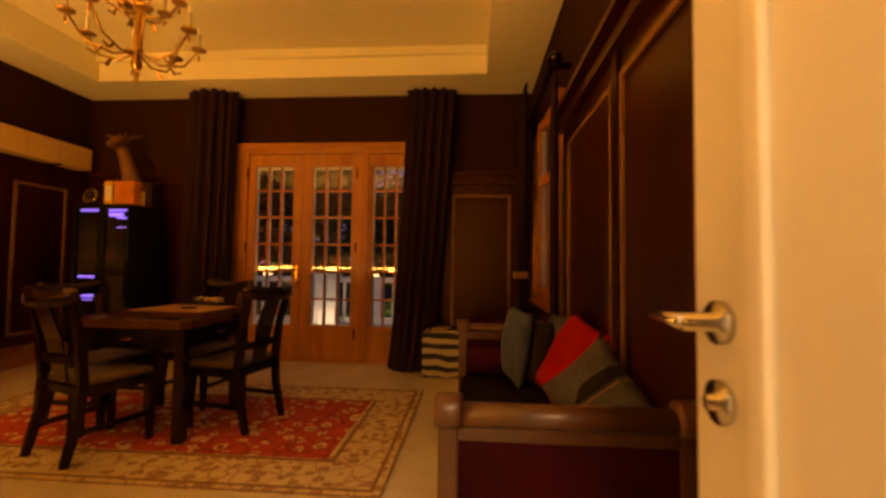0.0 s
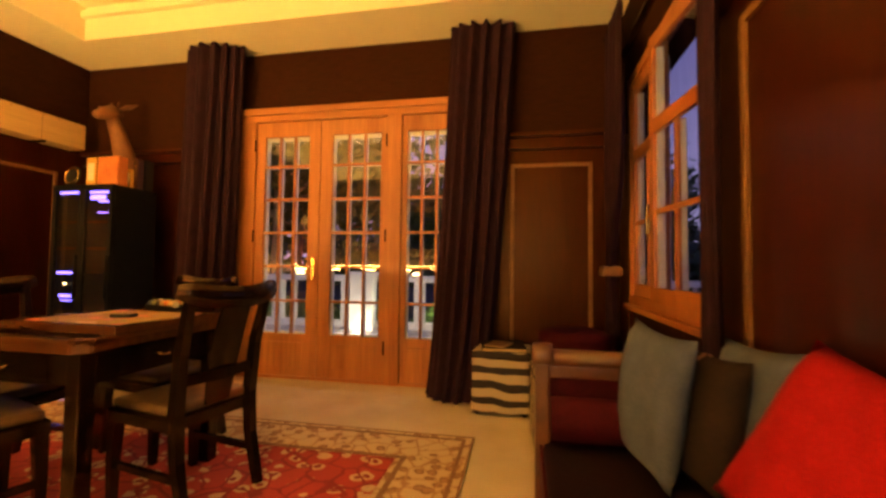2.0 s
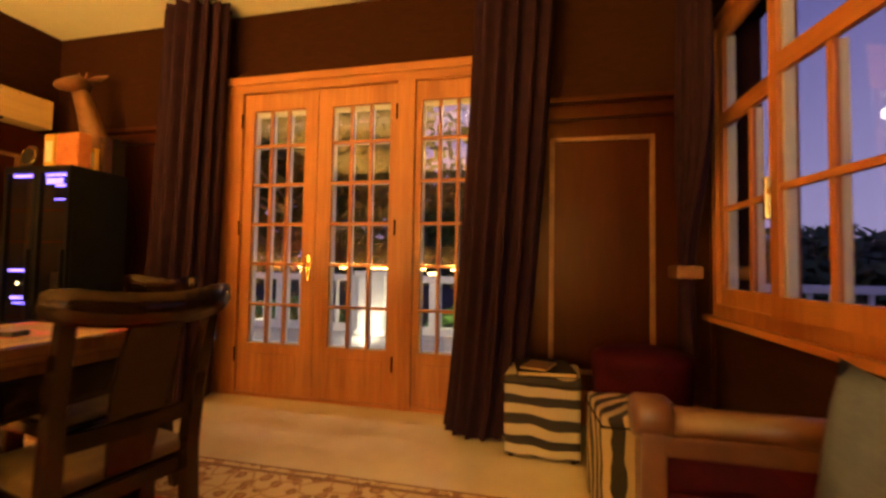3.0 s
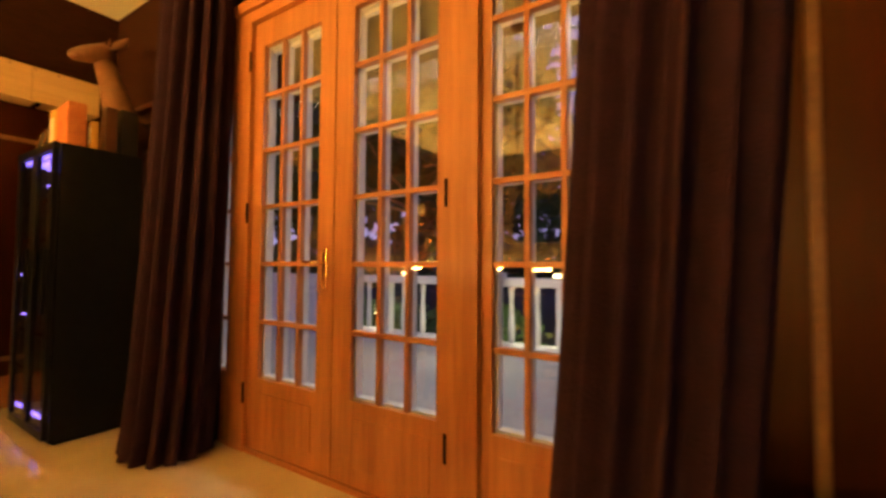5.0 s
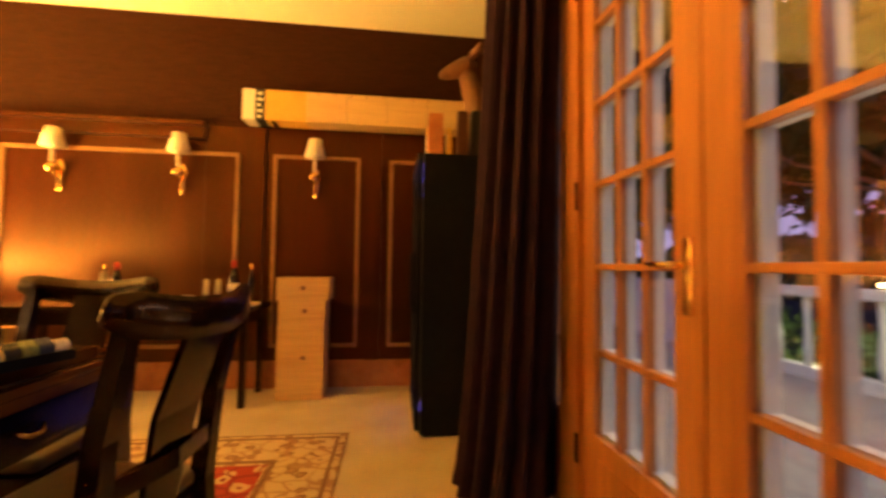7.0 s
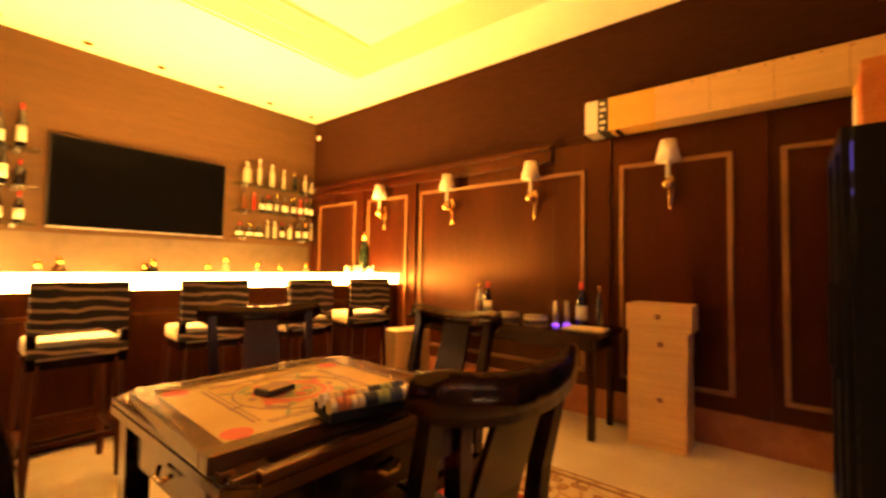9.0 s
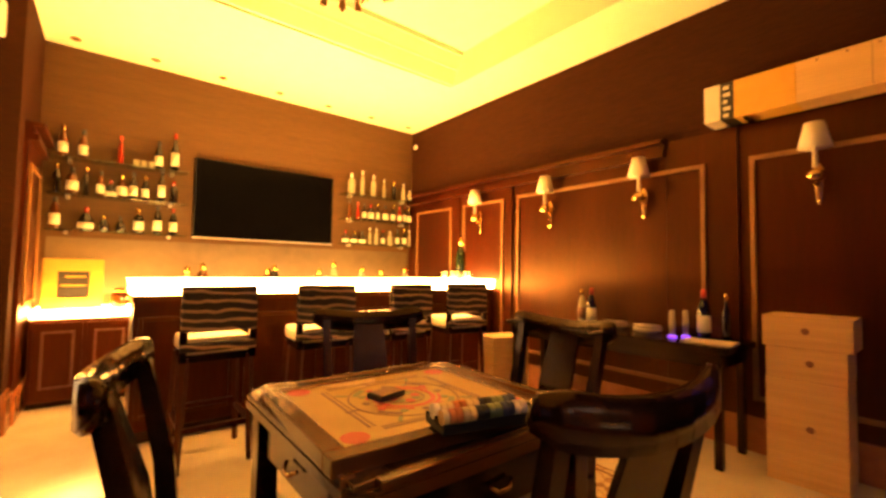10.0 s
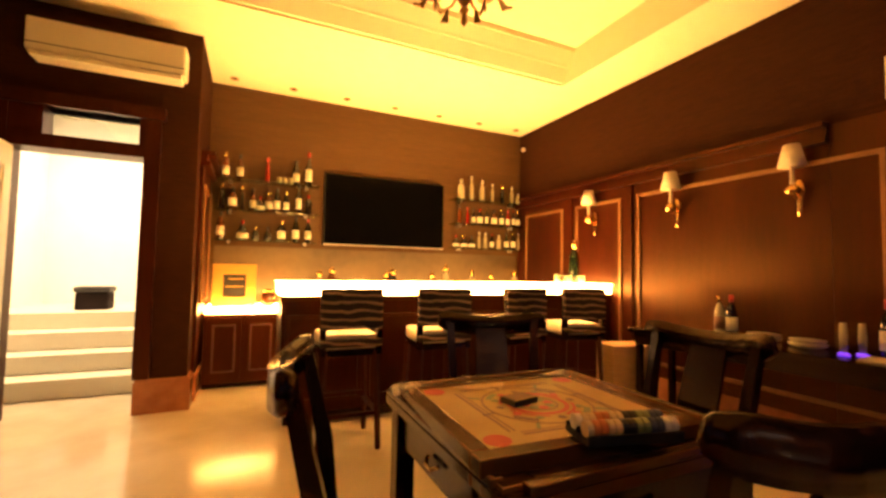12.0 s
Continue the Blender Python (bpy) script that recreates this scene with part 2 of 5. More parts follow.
M_zebra = zebra_mat("zebra_hide", (0.42, 0.34, 0.23), 3.0)
M_zebra_v = zebra_mat("upright_zebra_hide", (0.40, 0.30, 0.19), 4.5, True)
M_zebra_b = zebra_mat("brown_zebra_hide", (0.36, 0.24, 0.14), 5.6, False, 0.72)


def rug_mat(name, ground, motif, motif2, scale):
    m = bpy.data.materials.new(name)
    m.use_nodes = True
    n, l = m.node_tree.nodes, m.node_tree.links
    b = n["Principled BSDF"]
    tc = n.new("ShaderNodeTexCoord")
    ns = n.new("ShaderNodeTexNoise")
    ns.inputs["Scale"].default_value, ns.inputs["Detail"].default_value = scale * 0.9, 4
    add = n.new("ShaderNodeMix")
    add.data_type = "VECTOR"
    add.inputs["Factor"].default_value = 0.10
    l.new(tc.outputs["Object"], add.inputs["A"])
    l.new(ns.outputs["Color"], add.inputs["B"])
    vo = n.new("ShaderNodeTexVoronoi")
    vo.inputs["Scale"].default_value = scale
    l.new(add.outputs["Result"], vo.inputs["Vector"])
    rp = n.new("ShaderNodeValToRGB")
    e = rp.color_ramp.elements
    e[0].position, e[0].color = 0.16, (*motif2, 1)
    e[1].position, e[1].color = 0.46, (*ground, 1)
    mid = e.new(0.22)
    mid.color = (*motif, 1)
    mid2 = e.new(0.36)
    mid2.color = (*motif, 1)
    mid3 = e.new(0.40)
    mid3.color = (*ground, 1)
    l.new(vo.outputs["Distance"], rp.inputs[0])
    vines = n.new("ShaderNodeTexVoronoi")
    vines.feature = "DISTANCE_TO_EDGE"
    vines.inputs["Scale"].default_value = scale * 0.7
    l.new(add.outputs["Result"], vines.inputs["Vector"])
    vr = n.new("ShaderNodeValToRGB")
    vr.color_ramp.elements[0].position, vr.color_ramp.elements[0].color = 0.03, (1, 1, 1, 1)
    vr.color_ramp.elements[1].position, vr.color_ramp.elements[1].color = 0.06, (0, 0, 0, 1)
    l.new(vines.outputs["Distance"], vr.inputs[0])
    mx = n.new("ShaderNodeMix")
    mx.data_type = "RGBA"
    l.new(vr.outputs[0], mx.inputs["Factor"])
    l.new(rp.outputs[0], mx.inputs["A"])
    mx.inputs["B"].default_value = (*motif2, 1)
    l.new(mx.outputs["Result"], b.inputs["Base Color"])
    b.inputs["Roughness"].default_value = 0.95
    pile = n.new("ShaderNodeTexNoise")
    pile.inputs["Scale"].default_value = 260
    bp = n.new("ShaderNodeBump")
    bp.inputs["Strength"].default_value = 0.4
    l.new(pile.outputs["Fac"], bp.inputs["Height"])
    l.new(bp.outputs[0], b.inputs["Normal"])
    return m


M_rug_red = rug_mat("red_rug_field", (0.34, 0.035, 0.022), (0.50, 0.36, 0.20), (0.20, 0.016, 0.012), 10.0)
M_rug_border = rug_mat("beige_rug_border", (0.50, 0.38, 0.22), (0.24, 0.13, 0.06), (0.34, 0.20, 0.10), 13.0)
M_rug_line = noise_mat("dark_rug_guard_stripe", (0.14, 0.07, 0.035), (0.24, 0.13, 0.06), 80, 0.95, bump=0.3)

# ---- builders ----


def box(bm, x0, x1, y0, y1, z0, z1, bevel=0.0):
    vs = [bm.verts.new((x, y, z)) for x in (x0, x1) for y in (y0, y1) for z in (z0, z1)]
    fs = [bm.faces.new([vs[i] for i in q]) for q in ((0, 1, 3, 2), (4, 6, 7, 5), (0, 4, 5, 1), (2, 3, 7, 6), (0, 2, 6, 4), (1, 5, 7, 3))]
    if bevel:
        es = {e for f in fs for e in f.edges}
        bmesh.ops.bevel(bm, geom=list(es), offset=bevel, segments=2, affect="EDGES", profile=0.6)
    return bm


def boxes(*dims, bevel=0.0):
    bm = bmesh.new()
    for d in dims:
        box(bm, *d, bevel=bevel)
    return bm


def lathe(bm, prof, segs=14, cx=0.0, cy=0.0):
    rings = []
    for r, z in prof:
        rings.append([bm.verts.new((cx + r * math.cos(2 * math.pi * k / segs), cy + r * math.sin(2 * math.pi * k / segs), z)) for k in range(segs)])
    for a, b in zip(rings, rings[1:]):
        for k in range(segs):
            bm.faces.new((a[k], a[(k + 1) % segs], b[(k + 1) % segs], b[k]))
    bm.faces.new(rings[0][::-1])
    bm.faces.new(rings[-1])
    return bm


def turned(prof, segs=14, cx=0.0, cy=0.0):
    return lathe(bmesh.new(), prof, segs, cx, cy)


def sweep(bm, pts, wa, wb, up=(0, 0, 1), round_n=0):
    """A bar along pts: section wa wide, wb high; round_n > 0 makes it a tube with that many sides. wa may be a list."""
    rings = []
    for i, p in enumerate(pts):
        a, b = Vector(pts[max(i - 1, 0)]), Vector(pts[min(i + 1, len(pts) - 1)])
        d = (b - a).normalized()
        s = d.cross(Vector(up))
        s = s.normalized() if s.length > 1e-4 else Vector((1, 0, 0))
        u = s.cross(d).normalized()
        w = wa[i] if isinstance(wa, (list, tuple)) else wa
        h = wb[i] if isinstance(wb, (list, tuple)) else wb
        if round_n:
            ring = [Vector(p) + s * (w / 2 * math.cos(2 * math.pi * k / round_n)) + u * (h / 2 * math.sin(2 * math.pi * k / round_n)) for k in range(round_n)]
        else:
            ring = [Vector(p) + s * (sx * w / 2) + u * (sy * h / 2) for sx, sy in ((-1, -1), (1, -1), (1, 1), (-1, 1))]
        rings.append([bm.verts.new(q) for q in ring])
    k = len(rings[0])
    for a, b in zip(rings, rings[1:]):
        for j in range(k):
            bm.faces.new((a[j], a[(j + 1) % k], b[(j + 1) % k], b[j]))
    bm.faces.new(rings[0][::-1])
    bm.faces.new(rings[-1])
    return bm


def swept(pts, wa, wb, up=(0, 0, 1), round_n=0):
    return sweep(bmesh.new(), pts, wa, wb, up, round_n)


def mesh_of(name, bm, material, smooth=False):
    bmesh.ops.recalc_face_normals(bm, faces=bm.faces)
    me = bpy.data.meshes.new(name)
    bm.to_mesh(me)
    bm.free()
    me.materials.append(material)
    if smooth:
        me.shade_smooth()
    return me


def part(name, bm, material, parent, label="", smooth=False, at=None):
    o = new(name, mesh_of(name, bm, material, smooth))
    o.parent = parent
    if at is not None:
        o.matrix_basis = at
    if label:
        tagged(o, label)
    return o


def single(name, bm, material, label, category, group="", smooth=False, kind="", at=None):
    o = new(name, mesh_of(name, bm, material, smooth))
    if at is not None:
        o.matrix_basis = at
    return tagged(o, label, category, group, kind)


def thing(name, label, category, at, group="", kind=""):
    o = new(name)
    o.empty_display_size = 0.1
    o.matrix_basis = at
    return tagged(o, label, category, group, kind)


def structure(name, bm, material, label="", smooth=False):
    return tagged(new(name, mesh_of(name, bm, material, smooth)), label, kind="structure")


# ---- the room's shell ----
XW, XE, YN, YD, YB, ZC = -5.07, 0.78, 4.885, -0.50, -1.56, 3.37
TW = 0.22
floor = structure("floor", boxes((XW - TW, XE + TW, -3.6, YN + 0.22, -0.12, 0.0)), M_marble, "polished cream marble floor")

wall_west = structure("wall_west", boxes((XW - TW, XW, YB - TW, YN + TW, 0, ZC + 0.4)), M_wall, "brown grasscloth wall above mahogany panelling")
DX0, DX1, DZ = -3.56, -0.62, 2.70
wall_north = structure("wall_north", boxes((XW, DX0, YN, YN + TW, 0, ZC + 0.4), (DX1, XE + TW, YN, YN + TW, 0, ZC + 0.4), (DX0, DX1, YN, YN + TW, DZ, ZC + 0.4)), M_wall, "brown wall round the garden doors")
WY0, WY1, WZ0, WZ1 = 2.97, 4.42, 0.86, 2.62
wall_east = structure("wall_east", boxes((XE, XE + TW, YD - 0.2, WY0, 0, ZC + 0.4), (XE, XE + TW, WY1, YN, 0, ZC + 0.4), (XE, XE + TW, WY0, WY1, 0, WZ0), (XE, XE + TW, WY0, WY1, WZ1, ZC + 0.4)), M_wall, "brown wall with a casement window")
HX0, HX1, HZ = -0.47, 0.48, 2.20
TZ0, TZ1 = 2.27, 2.52
wall_door = structure("wall_south", boxes((-0.84, HX0, YD - 0.2, YD, 0, ZC + 0.4), (HX1, XE, YD - 0.2, YD, 0, ZC + 0.4), (HX0, HX1, YD - 0.2, YD, HZ, TZ0), (HX0, HX1, YD - 0.2, YD, TZ1, ZC + 0.4), (-0.84, -0.62, YB, YD - 0.2, 0, ZC + 0.4)), M_wall, "dark brown wall round the corridor door")
wall_bar = structure("wall_bar", boxes((XW, -0.84, YB - TW, YB, 0, ZC + 0.4)), M_barwall, "brown wood veneer wall behind the bar")

# ceiling with its recessed tray
CX0, CX1, CY0, CY1, CH = -4.45, 0.20, 0.15, 4.32, 0.34
ceiling = bmesh.new()
for d in ((XW, XE, YB, CY0, ZC, ZC + 0.05), (XW, XE, CY1, YN, ZC, ZC + 0.05), (XW, CX0, CY0, CY1, ZC, ZC + 0.05), (CX1, XE, CY0, CY1, ZC, ZC + 0.05),
          (CX0 - 0.05, CX1 + 0.05, CY0 - 0.05, CY1 + 0.05, ZC + CH, ZC + CH + 0.05),
          (CX0 - 0.05, CX0, CY0, CY1, ZC + 0.05, ZC + CH), (CX1, CX1 + 0.05, CY0, CY1, ZC + 0.05, ZC + CH),
          (CX0 - 0.05, CX1 + 0.05, CY0 - 0.05, CY0, ZC + 0.05, ZC + CH), (CX0 - 0.05, CX1 + 0.05, CY1, CY1 + 0.05, ZC + 0.05, ZC + CH),
          (CX0, CX1, CY1 - 0.05, CY1, ZC + 0.22, ZC + 0.28)):
    box(ceiling, *d)
# moulded cornice along the tray's south side
prof = [(0.0, 0.02), (0.03, 0.02), (0.045, 0.05), (0.10, 0.16), (0.115, 0.16), (0.125, 0.185), (0.19, 0.29), (0.205, 0.29), (0.22, 0.335), (0.0, 0.335)]
ends = [[ceiling.verts.new((x, CY0 + dy, ZC + dz)) for dy, dz in prof] for x in (CX0, CX1)]
for k in range(len(prof)):
    q = (k + 1) % len(prof)
    ceiling.faces.new((ends[0][k], ends[0][q], ends[1][q], ends[1][k]))
structure("ceiling", ceiling, M_ceil, "cream painted tray ceiling")


# mahogany wainscot: backing, cap rail, base, and gilt panel frames on each wall
def wainscot(wall, to_world, spans, panels, pilasters, ztop=2.22, capped=True):
    """to_world: pose whose x runs along the wall and whose -y points into the room."""
    for a, b in spans:
        part("panelling", boxes((a, b, -0.03, -0.002, 0.24, ztop)), M_mahog, wall, "mahogany panelling", at=to_world)
        if capped:
            part("cap_rail", boxes((a, b, -0.085, -0.002, ztop, ztop + 0.05), (a, b, -0.06, -0.002, ztop + 0.05, ztop + 0.11), (a, b, -0.12, -0.002, ztop + 0.11, ztop + 0.145)), M_mahog, wall, "moulded mahogany cap rail", at=to_world)
        part("baseboard", boxes((a, b, -0.045, -0.002, 0, 0.22), (a, b, -0.055, -0.002, 0.22, 0.245)), M_plinth, wall, "veined brown marble baseboard", at=to_world)
    for a, b, z0, z1 in panels:
        bm = bmesh.new()
        for d in ((a, a + 0.035, z0, z1), (b - 0.035, b, z0, z1), (a + 0.035, b - 0.035, z0, z0 + 0.035), (a + 0.035, b - 0.035, z1 - 0.035, z1)):
            box(bm, d[0], d[1], -0.052, -0.032, d[2], d[3], bevel=0.006)
        part("panel_moulding", bm, M_gold, wall, "gilt panel moulding", at=to_world)
    for a, b in pilasters:
        part("pilaster", boxes((a, b, -0.055, -0.032, 0.245, ztop)), M_mahog, wall, at=to_world)


CAPY = 2.30
wainscot(wall_west, pose(XW, 0, 0, 0, 0, 90), [(YB + 0.002, CAPY)],
         [(-1.33, -0.51, 0.36, 2.10), (-0.27, 0.45, 0.36, 2.10), (0.66, 2.60, 0.36, 2.11)], [(-0.45, -0.33), (0.51, 0.60)])
wainscot(wall_west, pose(XW, 0, 0, 0, 0, 90), [(CAPY + 0.002, YN - 0.002)], [(2.89, 3.67, 0.36, 2.11), (3.94, 4.56, 0.36, 2.10)], [(2.70, 2.82), (3.74, 3.87)], 2.35, False)
wainscot(wall_north, pose(0, YN, 0, 0, 0, 0), [(XW + 0.06, DX0 - 0.002), (DX1 + 0.002, XE - 0.06)],
         [(-0.20, 0.525, 0.36, 2.09)], [])
wainscot(wall_east, pose(XE, 0, 0, 0, 0, -90), [(-WY0 + 0.08, 0.48), (-YN + 0.06, -WY1 - 0.08)],
         [(-2.68, -1.72, 0.36, 2.10), (-1.60, 0.36, 0.36, 2.10)], [(-1.70, -1.62)])
wainscot(wall_door, pose(-0.84, 0, 0, 0, 0, -90), [(0.72, -YB - 0.002)], [(0.80, 1.46, 0.9, 2.05)], [])
part("plinth", boxes((-0.87, HX0 + 0.02, YD - 0.22, YD + 0.03, 0.0, 0.26), (-0.86, HX0 + 0.01, YD - 0.21, YD + 0.02, 0.26, 0.29)), M_plinth, wall_door, "veined brown marble plinth")

# ---- corridor beyond the door ----
structure("corridor_wall", boxes((-1.05, -0.84, -3.6, YB - TW, 0, 3.3), (-0.62, -0.60, -3.6, YD - 0.2, 0, 3.3), (1.25, 1.4, -3.6, YD - 0.2, 0, 3.3), (-1.05, 1.4, -3.75, -3.6, 0, 3.3), (XE, 1.4, YD - 0.2, YD - 0.05, 0, 3.3)), M_corr, "bright white corridor wall")
structure("corridor_ceiling", boxes((-0.62, 1.4, -3.6, YD - 0.2, 3.3, 3.4)), M_ceil, "white corridor ceiling")
steps = thing("stairs", "cream stone steps up the corridor", "stairs", pose(0, 0, 0), kind="structure")
for k in range(4):
    part("step", boxes((-0.60, 1.25, -3.6 + 0.0, -1.22 - 0.30 * k, 0.18 * k + 0.001, 0.18 * (k + 1)), bevel=0.008), M_crate_w, steps)
bag = thing("storage_basket", "grey woven basket standing on the landing", "basket", pose(0.36, -2.45, 0.72) @ Matrix.Diagonal((1.25, 1.25, 1.3, 1)))
part("body", boxes((-0.13, 0.13, -0.1, 0.1, 0, 0.16), bevel=0.02), M_choc, bag)
part("lid", boxes((-0.14, 0.14, -0.11, 0.11, 0.16, 0.21), bevel=0.015), M_grey, bag)
rail = thing("handrail", "dark wooden handrail post on the steps", "handrail", pose(-0.25, -2.2, 0.54))
part("post", boxes((-0.03, 0.03, -0.03, 0.03, 0, 0.62), bevel=0.006), M_ebony, rail)
part("rail", swept([(0, 0.05, 0.60), (0, -0.7, 0.95)], 0.06, 0.05), M_ebony, rail)

# corridor door: frame, transom and the open leaf
dfr = thing("door_frame", "dark mahogany door frame with a glazed transom", "door frame", pose(0, YD, 0), kind="structure")
part("jamb", boxes((HX0 - 0.09, HX0 + 0.03, -0.22, 0.03, 0.29, TZ1 + 0.1)), M_mahog_dk, dfr)
part("jamb", boxes((HX1 - 0.03, HX1 + 0.09, -0.22, 0.03, 0, TZ1 + 0.1)), M_mahog_dk, dfr)
part("head", boxes((HX0 - 0.12, HX1 + 0.12, -0.22, 0.05, TZ1, TZ1 + 0.11), (HX0 + 0.03, HX1 - 0.03, -0.22, 0.03, HZ - 0.02, TZ0 + 0.02), (HX0 + 0.03, HX0 + 0.07, -0.18, 0.02, TZ0 + 0.02, TZ1), (0.24, HX1 - 0.03, -0.18, 0.02, TZ0 + 0.02, TZ1)), M_mahog_dk, dfr)
part("transom_pane", boxes((HX0 + 0.07, 0.24, -0.10, -0.094, TZ0 + 0.02, TZ1)), M_glass, dfr)
leaf = thing("door_1", "cream painted panelled door standing open", "door", pose(HX1 - 0.055, YD + 0.02, 0, 0, 0, 91.5), kind="structure")
LW = 0.748
part("leaf", boxes((0, LW, -0.022, 0.022, 0.01, HZ - 0.03), bevel=0.004), M_white, leaf)
for z0, z1 in ((0.18, 0.78), (0.92, 2.02)):
    bm = bmesh.new()
    for d in ((0.12, 0.155, z0, z1), (LW - 0.155, LW - 0.12, z0, z1), (0.155, LW - 0.155, z0, z0 + 0.035), (0.155, LW - 0.155, z1 - 0.035, z1)):
        box(bm, d[0], d[1], 0.022, 0.036, d[2], d[3], bevel=0.006)
        box(bm, d[0], d[1], -0.036, -0.022, d[2], d[3], bevel=0.006)
    part("panel_moulding", bm, M_white, leaf)
part("handle", turned([(0.028, 0), (0.028, 0.008), (0.012, 0.012), (0.012, 0.05)], 16), M_chrome, leaf, "satin nickel lever handle", True, pose(LW - 0.06, 0.022, 1.13, -90))
part("lever", swept([(LW - 0.06, 0.068, 1.13), (LW - 0.025, 0.074, 1.132), (LW + 0.022, 0.068, 1.128)], [0.024, 0.02, 0.014], [0.024, 0.018, 0.012], round_n=8), M_chrome, leaf, "satin nickel lever", True)
part("keyhole_plate", turned([(0.028, 0), (0.028, 0.008), (0.010, 0.010), (0.010, 0.02)], 16), M_chrome, leaf, "satin nickel keyhole plate", True, pose(LW - 0.06, 0.022, 1.03, -90))

# ---- garden doors in the north wall ----
YG = 4.80
gd = thing("garden_doors", "orange pine glazed double doors with fixed side lights", "garden doors", pose(0, YG, 0), kind="structure")
ROWS = [0.44, 0.77, 1.115, 1.455, 1.795, 2.135, 2.44]
part("head", boxes((DX0, DX1, -0.03, 0.09, 2.60, DZ), (DX0, DX1, -0.055, 0.0, 2.665, DZ + 0.03)), M_pine_h, gd)
for a, b in ((DX0, DX0 + 0.07), (-2.985, -2.80), (-1.385, -1.235), (DX1 - 0.07, DX1)):
    part("post", boxes((a, b, -0.03, 0.09, 0, 2.60), bevel=0.005), M_pine, gd)
part("sill", boxes((DX0, DX1, -0.02, 0.09, 0.0, 0.03)), M_pine_h, gd)


def glazed_leaf(name, x0, x1, gx0, gx1, handle_x=None):
    lf = part(name, boxes((x0, gx0, 0, 0.05, 0.03, 2.595), (gx1, x1, 0, 0.05, 0.03, 2.595), (gx0, gx1, 0, 0.05, 0.03, ROWS[0]), (gx0, gx1, 0, 0.05, ROWS[-1], 2.595)), M_pine, gd)
    part("bottom_panel", boxes((gx0 + 0.03, gx1 - 0.03, -0.008, 0.0, 0.12, ROWS[0] - 0.08), bevel=0.006), M_pine, lf)
    mw = 0.024
    xs = [gx0 + (gx1 - gx0) * k / 3 for k in range(4)]
    for x in xs[1:3]:
        part("muntin", boxes((x - mw / 2, x + mw / 2, 0.008, 0.042, ROWS[0], ROWS[-1]), bevel=0.004), M_pine, lf)
    for z in ROWS[1:-1]:
        part("muntin", boxes((gx0, gx1, 0.006, 0.044, z - mw / 2, z + mw / 2), bevel=0.004), M_pine_h, lf)
    bead = bmesh.new()
    for x in (gx0 + 0.006, *xs[1:3], gx1 - 0.006):
        w = 0.006 if x in (gx0 + 0.006, gx1 - 0.006) else 0.010
        box(bead, x - w, x + w, 0.030, 0.078, ROWS[0], ROWS[-1])
    for z in (ROWS[0] + 0.006, *ROWS[1:-1], ROWS[-1] - 0.006):
        w = 0.006 if z in (ROWS[0] + 0.006, ROWS[-1] - 0.006) else 0.010
        box(bead, gx0, gx1, 0.031, 0.077, z - w, z + w)
    box(bead, gx0, gx1, 0.051, 0.079, ROWS[-1] - 0.030, ROWS[-1] - 0.0125)
    part("glazing_bead", bead, M_balus, lf, "white painted outer glazing bars")
    for i in range(3):
        for j in range(6):
            g = part("pane", boxes((xs[i], xs[i + 1], 0.022, 0.028, ROWS[j], ROWS[j + 1])), M_glass, lf)
            g.visible_shadow = False
    if handle_x is not None:
        part("handle_plate", boxes((handle_x - 0.018, handle_x + 0.018, -0.012, 0.0, 0.98, 1.20), bevel=0.005), M_brass, lf, "brass handle plate")
        part("lever", swept([(handle_x, -0.012, 1.12), (handle_x, -0.06, 1.12), (handle_x - 0.11, -0.06, 1.125)], [0.02, 0.022, 0.016], [0.02, 0.022, 0.014], round_n=8), M_brass, lf, "brass lever handle", True)
    return lf


glazed_leaf("side_light", DX0 + 0.07, -2.985, DX0 + 0.13, -3.02)
glazed_leaf("leaf", -2.80, -2.095, -2.705, -2.21, -2.145)
glazed_leaf("leaf", -2.085, -1.385, -1.96, -1.45)
glazed_leaf("side_light", -1.235, DX1 - 0.07, -1.185, DX1 - 0.13)
for x in (-2.80, -1.385):
    for z in (0.35, 1.42, 2.35):
        part("hinge", turned([(0.008, z - 0.06), (0.008, z + 0.06)], 8, x, -0.032), M_ebony, gd, "dark bronze hinge")

# ---- casement window in the east wall ----
win = thing("window_1", "orange pine casement window, unlit garden beyond", "window", pose(XE, 0, 0, 0, 0, -90), kind="structure")
part("window_frame", boxes((-WY1, -WY0, -0.05, 0.03, WZ0, WZ0 + 0.07), (-WY1, -WY0, -0.05, 0.03, WZ1 - 0.07, WZ1), (-WY1, -WY1 + 0.06, -0.05, 0.03, WZ0 + 0.07, WZ1 - 0.07), (-WY0 - 0.06, -WY0, -0.05, 0.03, WZ0 + 0.07, WZ1 - 0.07)), M_pine, win)
part("window_sill", boxes((-WY1 - 0.05, -WY0 + 0.05, -0.09, 0.0, WZ0 - 0.035, WZ0), bevel=0.006), M_pine_h, win)
YM = 3.66
